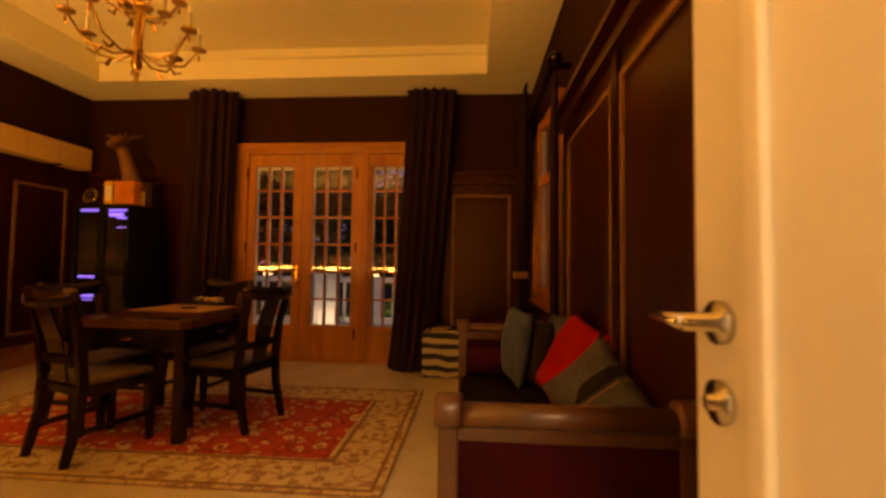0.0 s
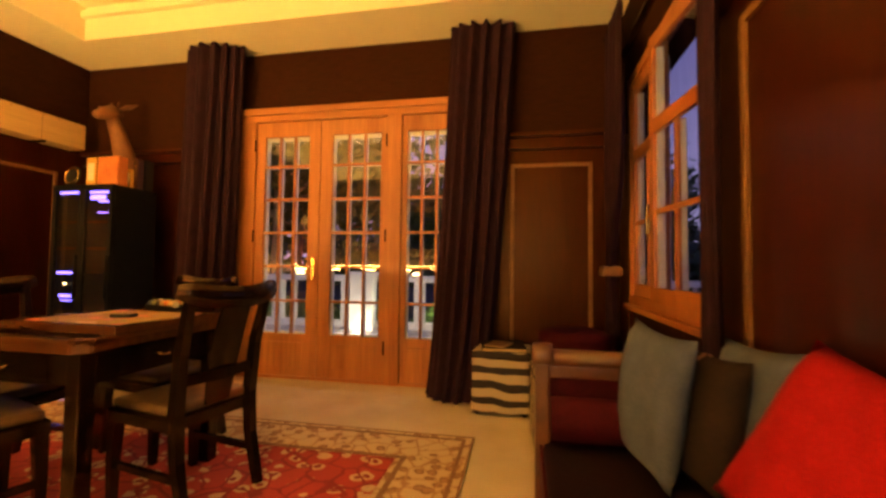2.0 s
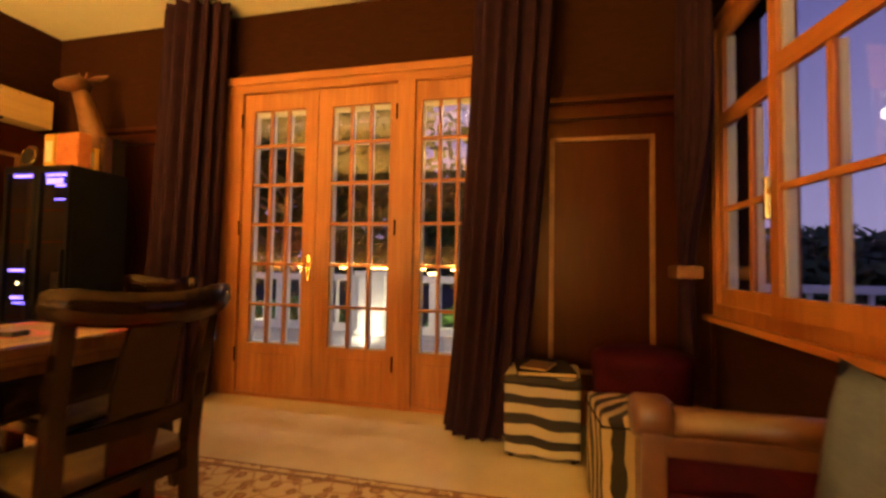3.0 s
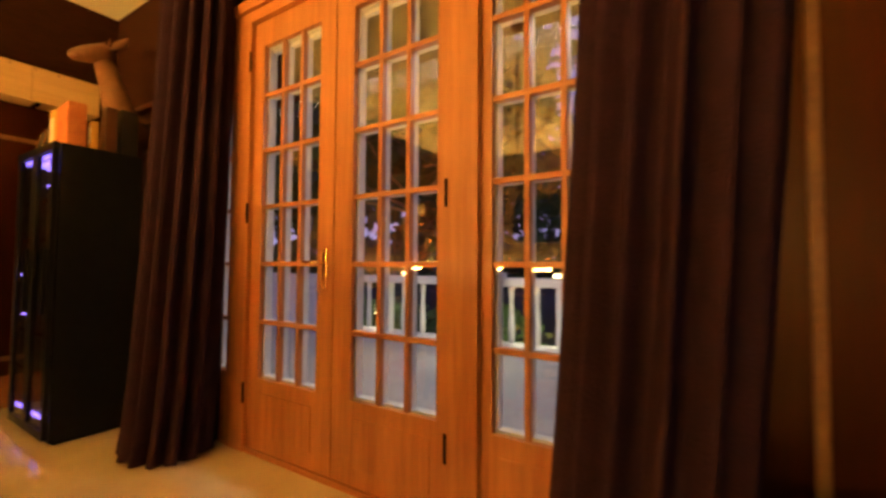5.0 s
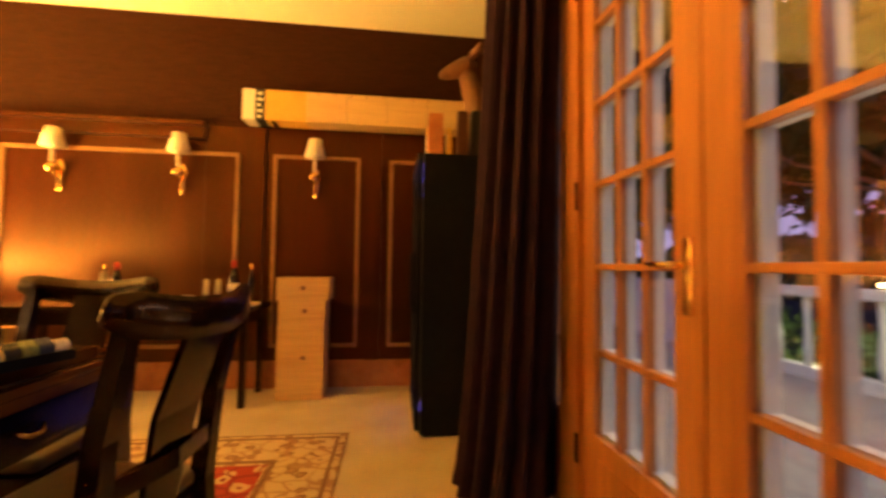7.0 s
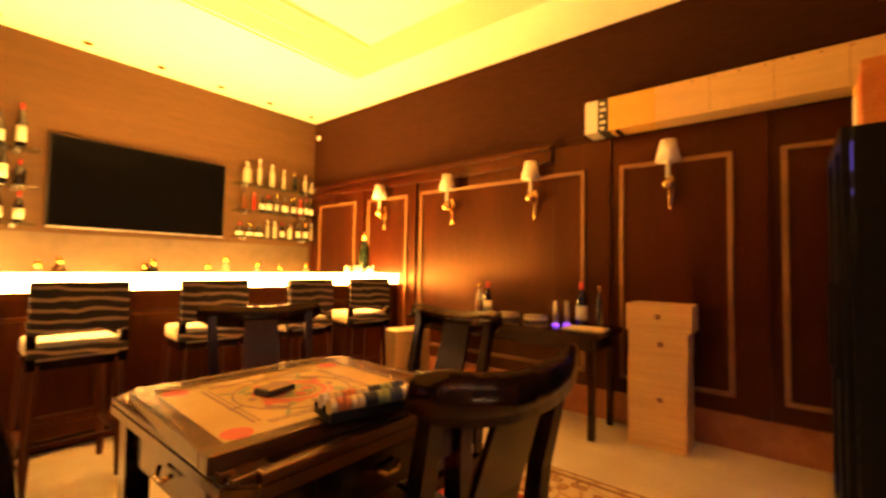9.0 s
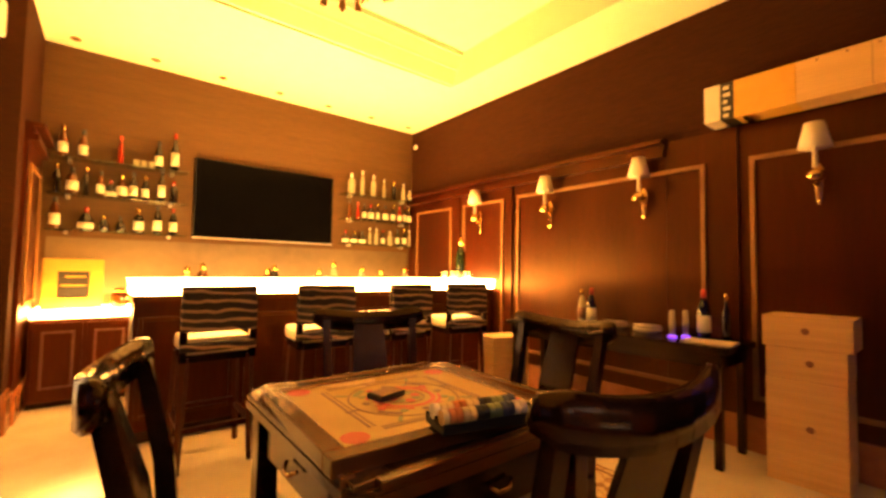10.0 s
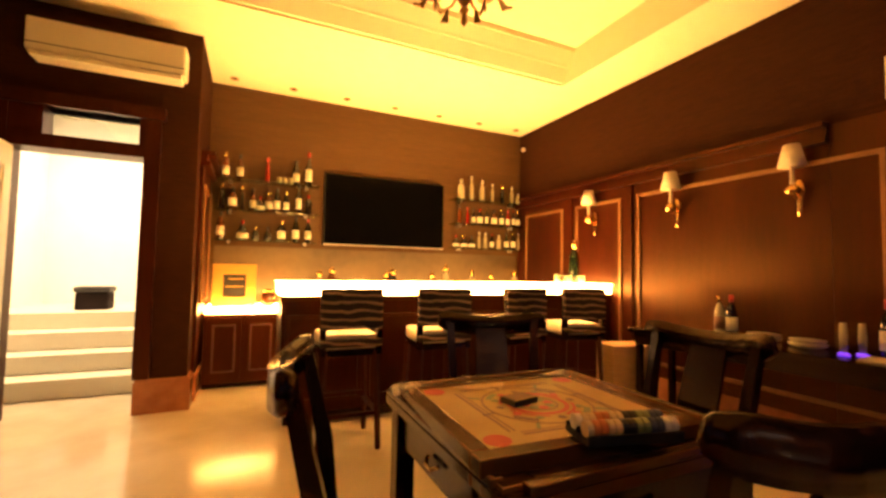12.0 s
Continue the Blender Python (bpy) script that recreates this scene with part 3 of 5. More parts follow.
for a, b, ajar in ((-WY1 + 0.06, -YM, 0.0), (-YM, -WY0 - 0.06, 7.0)):
    z0, z1 = WZ0 + 0.07, WZ1 - 0.07
    hung = pose(b, -0.03, 0, 0, 0, ajar) @ pose(-b, 0.03, 0)
    sash = part("sash", boxes((a + 0.003, a + 0.055, -0.030, 0.012, z0, z1), (b - 0.055, b - 0.003, -0.030, 0.012, z0, z1), (a + 0.055, b - 0.055, -0.030, 0.012, z0, z0 + 0.09), (a + 0.055, b - 0.055, -0.030, 0.012, z1 - 0.08, z1)), M_pine, win, at=hung)
    part("rail", boxes((a + 0.055, b - 0.055, -0.030, 0.0, 1.945, 2.03)), M_pine_h, sash)
    part("rail", boxes((a + 0.055, b - 0.055, -0.024, 0.0, 1.455, 1.485)), M_pine_h, sash)
    xm = (a + b) / 2
    part("muntin", boxes((xm - 0.014, xm + 0.014, -0.023, 0.0, z0 + 0.09, 1.945)), M_pine, sash)
    part("glazing_bead", boxes((a + 0.055, a + 0.068, -0.008, 0.034, z0 + 0.09, z1 - 0.08), (b - 0.068, b - 0.055, -0.008, 0.034, z0 + 0.09, z1 - 0.08), (xm - 0.010, xm + 0.010, -0.008, 0.034, z0 + 0.09, 1.945), (a + 0.068, xm - 0.010, -0.008, 0.030, 1.462, 1.478), (xm + 0.010, b - 0.068, -0.008, 0.030, 1.462, 1.478)), M_balus, sash, "white painted outer glazing bars")
    for p0, p1, q0, q1 in ((a + 0.055, xm, z0 + 0.09, 1.455), (xm, b - 0.055, z0 + 0.09, 1.455), (a + 0.055, xm, 1.485, 1.945), (xm, b - 0.055, 1.485, 1.945), (a + 0.055, b - 0.055, 2.03, z1 - 0.08)):
        g = part("pane", boxes((p0, p1, -0.017, -0.012, q0, q1)), M_glass, sash)
        g.visible_shadow = False
part("handle", boxes((-YM + 0.014, -YM + 0.036, -0.135, -0.112, 1.34, 1.52), bevel=0.004), M_brass, win, "brass window catch")

# ---- curtains ----


def drape(name, x0, x1, z1, depth, folds, seed, label, at, gather=None, flare=0.05, z0=0.012):
    """A pleated hanging along local x; gather: (height, x, width) of a tie-back."""
    rnd = random.Random(seed)
    ph = [rnd.uniform(0, 6.28) for _ in range(6)]
    bm = bmesh.new()
    nu, nz = folds * 10, 26
    grid = []
    for j in range(nz + 1):
        z = z0 + (z1 - z0) * j / nz
        row = []
        for i in range(nu + 1):
            u = i / nu
            hang = 1 + flare * (1 - z / z1)
            x = (x0 + x1) / 2 + (u - 0.5) * (x1 - x0) * hang
            if gather:
                gz, gx, gw = gather
                k = math.exp(-((z - gz) / 0.55) ** 2) if z > gz else math.exp(-((z - gz) / 0.9) ** 2)
                x = x * (1 - k) + (gx + (u - 0.5) * gw) * k
            w = u * folds * 2 * math.pi
            y = depth * (0.55 * math.sin(w + 0.5 * math.sin(u * 9 + ph[0])) + 0.25 * math.sin(1.7 * w + ph[1] + z * 0.6) + 0.12 * math.sin(0.37 * w + ph[2] + z * 1.3))
            y *= 0.55 + 0.45 * (1 - z / z1)
            row.append(bm.verts.new((x + 0.010 * math.sin(z * 3 + w), y, z)))
        grid.append(row)
    for a, b in zip(grid, grid[1:]):
        for i in range(nu):
            bm.faces.new((a[i], a[i + 1], b[i + 1], b[i]))
    root = thing(name, label, "curtain", at)
    c = part("cloth", bm, M_curtain, root, smooth=True)
    sol = c.modifiers.new("thick", "SOLIDIFY")
    sol.thickness = 0.006
    part("heading_rail", swept([(x0 - 0.03, 0, z1 + 0.015), (x1 + 0.03, 0, z1 + 0.015)], 0.03, 0.03, round_n=10), M_ebony, root)
    return root


def bunched(name, hem, top, z1, pleats, seed, label):
    """A full curtain drawn together: a closed oval of deep pleats; hem and top: (x, y, half width, half depth)."""
    rnd = random.Random(seed)
    ph = [rnd.uniform(0, 6.28) for _ in range(5)]
    bm = bmesh.new()
    nu, nz = pleats * 9, 28
    rows = []
    for j in range(nz + 1):
        q = j / nz
        z = 0.012 + (z1 - 0.012) * q
        ease = q ** 0.7
        cx, cy, rx, ry = (a + (b - a) * ease for a, b in zip(hem, top))
        row = []
        for i in range(nu):
            th = 2 * math.pi * i / nu
            w = pleats * th + 0.9 * math.sin(2 * th + ph[0]) + 0.25 * math.sin(1.1 * z + ph[1])
            f = 0.042 * math.sin(w) + 0.012 * math.sin(2 * w + ph[2]) + 0.008 * math.sin(3 * th + ph[3] + 0.8 * z)
            row.append(bm.verts.new((cx - hem[0] + (rx + f) * math.cos(th), cy - hem[1] + (ry + f) * math.sin(th), z + (0.008 * math.sin(w) if j == 0 else 0))))
        rows.append(row)
    for p, q in zip(rows, rows[1:]):
        for i in range(nu):
            bm.faces.new((p[i], p[(i + 1) % nu], q[(i + 1) % nu], q[i]))
    root = thing(name, label, "curtain", pose(hem[0], hem[1], 0))
    part("cloth", bm, M_curtain, root, smooth=True)
    dx, dy = top[0] - hem[0], top[1] - hem[1]
    part("heading_rail", swept([(dx - top[2] - 0.05, dy, z1 + 0.008), (dx + top[2] + 0.05, dy, z1 + 0.008)], 0.03, 0.016, round_n=10), M_ebony, root)
    return root


bunched("curtain", (-3.18, 4.54, 0.25, 0.215), (-3.22, 4.67, 0.28, 0.13), 3.345, 13, 3, "floor-length aubergine curtain drawn aside from the garden doors")
bunched("curtain", (-0.66, 4.54, 0.205, 0.17), (-0.46, 4.72, 0.25, 0.10), 3.345, 13, 5, "floor-length aubergine curtain drawn aside from the garden doors")
ce = drape("curtain", -4.66, -4.05, 3.10, 0.06, 6, 8, "aubergine curtain held back beside the casement window", pose(XE - 0.17, 0, 0, 0, 0, -90), gather=(1.10, -4.50, 0.16), z0=0.62)
part("tie_back", boxes((-4.60, -4.40, -0.075, 0.075, 1.07, 1.15), bevel=0.02), M_gold, ce, "gilt tie-back")
drape("curtain", -2.86, -2.68, 2.62, 0.05, 3, 11, "narrow aubergine curtain beside the casement window", pose(XE - 0.12, 0, 0, 0, 0, -90), z0=0.75, flare=0.0)
pole = thing("curtain_pole", "dark turned curtain pole above the casement window", "curtain pole", pose(XE - 0.14, 0, 2.70))
part("pole", swept([(0, 2.72, 0), (0, 4.68, 0)], 0.05, 0.05, round_n=12), M_ebony, pole, smooth=True)
part("finial", turned([(0.02, 0), (0.055, 0.03), (0.06, 0.06), (0.03, 0.10), (0.01, 0.12)], 12), M_ebony, pole, "", True, pose(0, 2.72, 0, 90))
part("bracket", boxes((0, 0.14, 2.76, 2.80, -0.02, 0.02)), M_ebony, pole)

# ---- rug ----
RX0, RX1, RY0, RY1 = -3.93, -0.39, 1.82, 3.72
rug = thing("rug", "red and beige floral woollen rug on the marble", "rug", pose(0, 0, 0))
part("border", boxes((RX0, RX1, RY0, RY1, 0.001, 0.009), bevel=0.003), M_rug_border, rug, "beige floral border")
part("field", boxes((RX0 + 0.42, RX1 - 0.42, RY0 + 0.40, RY1 - 0.40, 0.0095, 0.012)), M_rug_red, rug, "red floral field")
for inset, w in ((0.05, 0.022), (0.36, 0.03)):
    a, b, c, d = RX0 + inset, RX1 - inset, RY0 + inset, RY1 - inset
    part("guard_stripe", boxes((a, b, c, c + w, 0.0092, 0.0112), (a, b, d - w, d, 0.0092, 0.0112), (a, a + w, c + w, d - w, 0.0092, 0.0112), (b - w, b, c + w, d - w, 0.0092, 0.0112)), M_rug_line, rug)
part("guard_stripe", boxes((RX0, RX1, RY0, RY0 + 0.012, 0.0092, 0.0112), (RX0, RX1, RY1 - 0.012, RY1, 0.0092, 0.0112), (RX0, RX0 + 0.012, RY0 + 0.012, RY1 - 0.012, 0.0092, 0.0112), (RX1 - 0.012, RX1, RY0 + 0.012, RY1 - 0.012, 0.0092, 0.0112)), M_rug_line, rug)

# ---- games table and chairs ----
TX, TY, TH, TS = -2.22, 2.71, 0.80, 0.43
tab = thing("games_table", "dark wooden square games table with drawers, on the rug", "table", pose(TX, TY, 0.012))


def octo(s, cut, z0, z1):
    bm = bmesh.new()
    pts = [(-s + cut, -s), (s - cut, -s), (s, -s + cut), (s, s - cut), (s - cut, s), (-s + cut, s), (-s, s - cut), (-s, -s + cut)]
    lo = [bm.verts.new((x, y, z0)) for x, y in pts]
    hi = [bm.verts.new((x, y, z1)) for x, y in pts]
    for k in range(8):
        bm.faces.new((lo[k], lo[(k + 1) % 8], hi[(k + 1) % 8], hi[k]))
    bm.faces.new(lo[::-1])
    bm.faces.new(hi)
    bmesh.ops.bevel(bm, geom=bm.edges[:], offset=0.006, segments=2, affect="EDGES")
    return bm


part("tabletop", octo(TS, 0.05, TH - 0.05, TH - 0.012), M_tablewood, tab)
for a in range(4):
    m = pose(0, 0, 0, 0, 0, 90 * a)
    part("rim", boxes((-TS + 0.06, TS - 0.06, -TS, -TS + 0.035, TH - 0.014, TH + 0.008), bevel=0.006), M_tablewood, tab, at=m)
    part("corner_block", boxes((-TS + 0.01, -TS + 0.10, -TS + 0.03, -TS + 0.12, TH - 0.013, TH + 0.002), bevel=0.004), M_tablewood, tab, at=m)
    part("inset_panel", boxes((-TS + 0.12, TS - 0.12, -TS + 0.045, -TS + 0.098, TH - 0.0125, TH - 0.009), bevel=0.001), M_carved, tab, "lighter veneer inset", at=m)
    part("apron", boxes((-TS + 0.07, TS - 0.07, -TS + 0.05, -TS + 0.07, TH - 0.19, TH - 0.05)), M_ebony, tab, at=m)
    dr = part("drawer", boxes((-0.22, 0.22, -TS + 0.04, -TS + 0.05, TH - 0.17, TH - 0.065), bevel=0.004), M_ebony, tab, at=m)
    part("pull", swept([(-0.04, -TS + 0.03, TH - 0.11), (-0.02, -TS + 0.015, TH - 0.125), (0.02, -TS + 0.015, TH - 0.125), (0.04, -TS + 0.03, TH - 0.11)], 0.012, 0.012, round_n=6), M_brass, dr, "brass drawer pull", True)
    part("leg", boxes((-TS + 0.03, -TS + 0.10, -TS + 0.03, -TS + 0.10, 0, TH - 0.05), bevel=0.005), M_ebony, tab, at=m)

brd = thing("carrom_board", "cream carrom board with red corner marks on the games table", "game board", pose(TX + 0.075, TY + 0.055, 0.812, 0, 0, -2.5))
BX, BY, FW = 0.355, 0.310, 0.050
part("frame", boxes((-BX, BX, -BY, -BY + FW, 0, 0.041), (-BX, BX, BY - FW, BY, 0, 0.041), (-BX, -BX + FW, -BY + FW, BY - FW, 0, 0.041), (BX - FW, BX, -BY + FW, BY - FW, 0, 0.041), bevel=0.004), M_tablewood, brd)
surf = part("surface", boxes((-BX + FW, BX - FW, -BY + FW, BY - FW, 0.0, 0.035)), M_paper, brd)
for sx in (-1, 1):
    for sy in (-1, 1):
        part("corner_mark", turned([(0.036, 0.0352), (0.036, 0.0362)], 18, sx * (BX - 0.095), sy * (BY - 0.095)), M_print_r, surf, "red corner disc")
for k in range(4):
    L = BX - 0.15
    part("baseline", boxes((-L + 0.03, L - 0.03, -BY + 0.105, -BY + 0.113, 0.0352, 0.0360), (-L + 0.03, L - 0.03, -BY + 0.122, -BY + 0.126, 0.0352, 0.0360)), M_print_b, surf, at=pose(0, 0, 0, 0, 0, 90 * k))


def ring(r0, r1, z0, z1, n=32, a0=0.0, a1=2 * math.pi):
    bm = bmesh.new()
    rows = []
    for k in range(n + 1):
        a = a0 + (a1 - a0) * k / n
        rows.append([bm.verts.new((r * math.cos(a), r * math.sin(a), z)) for r, z in ((r0, z0), (r1, z0), (r1, z1), (r0, z1))])
    for p, q in zip(rows, rows[1:]):
        for j in range(4):
            bm.faces.new((p[j], p[(j + 1) % 4], q[(j + 1) % 4], q[j]))
    return bm


part("ring_mark", ring(0.085, 0.10, 0.0352, 0.0361), M_print_r, surf, "red centre ring")
part("ring_mark", ring(0.060, 0.066, 0.0352, 0.0361), M_print_b, surf)
for k in range(8):
    a = k * math.pi / 4
    part("petal_mark", turned([(0.016, 0.0352), (0.016, 0.0361)], 10, 0.04 * math.cos(a), 0.04 * math.sin(a)), (M_print_r, M_print_g)[k % 2], surf)
    part("leaf_mark", boxes((0.176, 0.215, -0.006, 0.006, 0.0352, 0.0361)), (M_print_b, M_print_g)[k % 2], surf, at=pose(0, 0, 0, 0, 0, 45 * k + 12))
for k in range(12):
    a = k * math.pi / 6
    part("petal_mark", turned([(0.013, 0.0352), (0.013, 0.0362)], 10, 0.128 * math.cos(a), 0.128 * math.sin(a)), (M_print_b, M_print_r, M_print_g)[k % 3], surf)
for k in range(4):
    part("arc_mark", ring(0.108, 0.118, 0.0352, 0.0361, 14, k * 1.571 + 0.25, k * 1.571 + 1.32), M_print_r, surf, "red arc")
    part("arc_mark", ring(0.140, 0.160, 0.0352, 0.0361, 14, k * 1.571 + 0.55, k * 1.571 + 1.02), (M_print_b, M_print_g)[k % 2], surf, "patterned arc")
part("ring_mark", ring(0.168, 0.174, 0.0352, 0.0361), M_print_b, surf)
deck = thing("card_pack", "small printed card pack lying on the board", "cards", pose(-2.095, 2.742, 0.850, 0, 0, 12))
part("box", boxes((-0.05, 0.05, -0.032, 0.032, 0, 0.018), bevel=0.002), M_ink, deck)
part("face", boxes((-0.042, 0.042, -0.026, 0.026, 0.0181, 0.019)), M_print_b, deck, "printed face")
part("face", boxes((-0.047, 0.047, 0.027, 0.031, 0.0181, 0.019)), M_paper, deck, "pale edge")
chips = thing("poker_chip_rack", "black rack of coloured gaming chips on the board", "chip rack", pose(-2.165, 3.085, 0.858, 0, 0, -14))
part("tray", boxes((-0.125, 0.125, -0.052, 0.052, 0, 0.016), (-0.125, 0.125, -0.056, -0.050, 0, 0.026), (-0.125, 0.125, 0.050, 0.056, 0, 0.026), (-0.125, 0.125, -0.003, 0.003, 0.016, 0.030), bevel=0.002), M_black, chips)
for r in range(2):
    for k in range(13):
        part("gaming_chip", turned([(0.019, -0.008), (0.019, 0.008)], 14), (M_blue, M_paper, M_crate_w, M_print_g, M_orange, M_crate_w, M_ink, M_paper)[(k // 2 * 3 + r * 5) % 8], chips, at=pose(-0.111 + 0.0185 * k, -0.026 + 0.052 * r, 0.033, 0, 90, 0))


def pillow_bm(w, h, d, pinch=0.16):
    """A soft cushion in the xz plane with drawn-out corners."""
    bm = bmesh.new()
    n = 12
    sides = []
    for s in (1, -1):
        g = []
        for j in range(n + 1):
            row = []
            for i in range(n + 1):
                u, v = 2 * i / n - 1, 2 * j / n - 1
                bulge = max(0.0, (1 - u * u) * (1 - v * v)) ** 0.45
                x = u * w / 2 * (1 - pinch * (1 - v * v) * abs(u) ** 2 * 0.6)
                z = v * h / 2 * (1 - pinch * (1 - u * u) * abs(v) ** 2 * 0.6)
                wr = 0.012 * math.sin(5 * u + 3 * v) * bulge
                row.append(bm.verts.new((x, s * (d / 2 * bulge) + wr, z)))
            g.append(row)
        sides.append(g)
        for a, b in zip(g, g[1:]):
            for i in range(n):
                bm.faces.new((a[i], a[i + 1], b[i + 1], b[i]))
    bmesh.ops.remove_doubles(bm, verts=bm.verts, dist=0.0005)
    return bm


# dining chair: seat at 0.46 m, curved crest rail; it faces local +y
ch = thing("dining_chair", "dark lacquered wooden chair with tan seat at the games table", "chair", pose(-1.72, 2.76, 0.012, 0, 0, 79), "chairs round the games table")
part("seat_frame", boxes((-0.23, 0.23, -0.20, 0.23, 0.38, 0.44), bevel=0.008), M_ebony, ch)
part("seat", boxes((-0.215, 0.215, -0.185, 0.215, 0.44, 0.485), bevel=0.018), M_seat, ch, "tan leather seat pad", True)
for sx in (-1, 1):
    part("front_leg", swept([(sx * 0.205, 0.205, 0.0), (sx * 0.207, 0.205, 0.2), (sx * 0.20, 0.20, 0.39)], [0.034, 0.042, 0.05], [0.034, 0.042, 0.05], up=(0, 1, 0)), M_ebony, ch)
    part("back_leg", swept([(sx * 0.20, -0.27, 0.0), (sx * 0.20, -0.21, 0.25), (sx * 0.20, -0.195, 0.46), (sx * 0.205, -0.22, 0.72), (sx * 0.215, -0.28, 0.98)], [0.036, 0.042, 0.046, 0.042, 0.036], [0.038, 0.048, 0.052, 0.046, 0.034], up=(0, 1, 0)), M_ebony, ch)
    part("side_stretcher", boxes((sx * 0.20 - 0.012, sx * 0.20 + 0.012, -0.22, 0.20, 0.16, 0.19)), M_ebony, ch)
crest = bmesh.new()
pts = [(-0.275 + 0.055 * k, -0.273 - 0.065 * (1 - ((k - 5) / 5) ** 2), 0.965 + 0.038 * abs((k - 5) / 5) ** 2.4) for k in range(11)]
sweep(crest, pts, [0.030] + [0.036] * 9 + [0.030], [0.060] + [0.10] * 9 + [0.060])
bmesh.ops.bevel(crest, geom=[e for e in crest.edges], offset=0.007, segments=2, affect="EDGES")
part("crest_rail", crest, M_ebony, ch, smooth=True)
for x, w in ((0, 0.17),):
    part("splat", swept([(x * 0.8, -0.20, 0.46), (x, -0.245, 0.72), (x * 1.1, -0.32, 0.95)], [w * 0.75, w, w * 0.9], 0.016, up=(0, 1, 0)), M_ebony, ch)
part("back_rail", swept([(-0.19, -0.215, 0.60), (0.0, -0.245, 0.60), (0.19, -0.215, 0.60)], 0.022, 0.05), M_ebony, ch)
copy_thing(ch, pose(-2.275, 3.195, 0.012, 0, 0, 171))
copy_thing(ch, pose(-2.74, 2.70, 0.012, 0, 0, -92))
copy_thing(ch, pose(-2.36, 2.26, 0.012, 0, 0, -18))

# ---- daybed under the window ----
bed = thing("daybed", "teak daybed with wine velvet seat and scrolled arms", "daybed", pose(0, 0, 0))
SX0, SX1, SY0, SY1, AZ = 0.0, 0.72, 0.97, 2.78, 0.745
part("seat_frame", boxes((SX0, SX1, SY0 + 0.05, SY1 - 0.05, 0.17, 0.28), bevel=0.008), M_carved, bed)
part("front_skirt", boxes((SX0 - 0.012, SX0, SY0 + 0.05, SY1 - 0.05, 0.19, 0.40), bevel=0.004), M_velvet, bed, "crimson velvet front")
part("seat_cushion", boxes((SX0, SX1 - 0.02, SY0 + 0.08, SY1 - 0.08, 0.28, 0.43), bevel=0.03), M_velvet_dk, bed, "dark wine velvet cushion", True)
for y, s in ((SY0, -1), (SY1, 1)):
    part("arm_panel", boxes((SX0 + 0.03, SX1 - 0.03, y - 0.02, y + 0.02, 0.20, AZ - 0.04)), M_velvet, bed, "crimson velvet arm panel")
    part("arm_rail", swept([(SX0 - 0.03, y + s * 0.01, AZ), (SX1 + 0.02, y + s * 0.01, AZ)], 0.085, 0.075, round_n=14), M_carved, bed, "turned teak arm rail", True)
    part("arm_rail", boxes((SX0 + 0.01, SX1 - 0.01, y - 0.028, y + 0.028, AZ - 0.075, AZ - 0.025), bevel=0.006), M_carved, bed)
    part("bolster", swept([(SX0 + 0.03, y - s * 0.10, 0.53), (SX1 - 0.05, y - s * 0.10, 0.53)], 0.17, 0.17, round_n=18), M_velvet, bed, "crimson velvet bolster", True) if s > 0 else None
    for x in (SX0, SX1 - 0.01):
        part("post", boxes((x - 0.03, x + 0.03, y - 0.035, y + 0.035, 0.0, AZ - 0.02), bevel=0.007), M_carved, bed)
        part("scroll", turned([(0.048, -0.042), (0.054, -0.03), (0.054, 0.03), (0.048, 0.042)], 16), M_carved, bed, "", True, pose(x, y + s * 0.01, AZ + 0.01, 0, 90, 0))


def cushion(label, m, w, h, d, material, band=None, band_mat=None):
    o = thing("cushion", label, "cushion", m)
    b = part("cover", pillow_bm(w, h, d), material, o, smooth=True)
    for x0, x1, mt in band or ():
        bm = bmesh.new()
        for s in (-1, 1):
            n = 10
            rows = []
            for j in range(n + 1):
                v = 2 * j / n - 1
                r = []
                for u in (x0, x1):
                    bulge = max(0.0, (1 - u * u) * (1 - v * v)) ** 0.45
                    r.append(bm.verts.new((u * w / 2, s * (d / 2 * bulge + 0.006), v * h / 2 * 0.93)))
                rows.append(r)
            for p, q in zip(rows, rows[1:]):
                bm.faces.new((p[0], p[1], q[1], q[0]))
        part("band", bm, mt, o, smooth=True)
    return o


cushion("slate blue square cushion propped on the daybed", pose(0.36, 2.52, 0.68, -8, 4, -78), 0.40, 0.50, 0.15, M_blue)
strap = cushion("dark cushion with strap and orange emblem on the daybed", pose(0.49, 2.44, 0.65, -8, 0, -80), 0.40, 0.44, 0.14, M_choc, [(-0.10, 0.02, M_print_b)])
part("emblem", ring(0.001, 0.042, -0.078, -0.070, 18), M_orange, strap, "orange embroidered emblem", at=pose(-0.005, 0.148, 0.0, 90))
cushion("slate blue square cushion propped on the daybed", pose(0.61, 2.34, 0.68, -6, -3, -84), 0.40, 0.46, 0.14, M_blue)
cushion("bright scarlet cushion propped on the daybed", pose(0.590, 1.985, 0.695, -28.5, 8, -85), 0.50, 0.50, 0.17, M_red)
cushion("grey satin cushion with a dark brown band on the daybed", pose(0.575, 1.47, 0.66, -26, 38, -66), 0.39, 0.39, 0.15, M_grey, [(-0.16, 0.12, M_choc), (0.20, 0.24, M_print_b)])

# ---- zebra stools and corner pouf ----


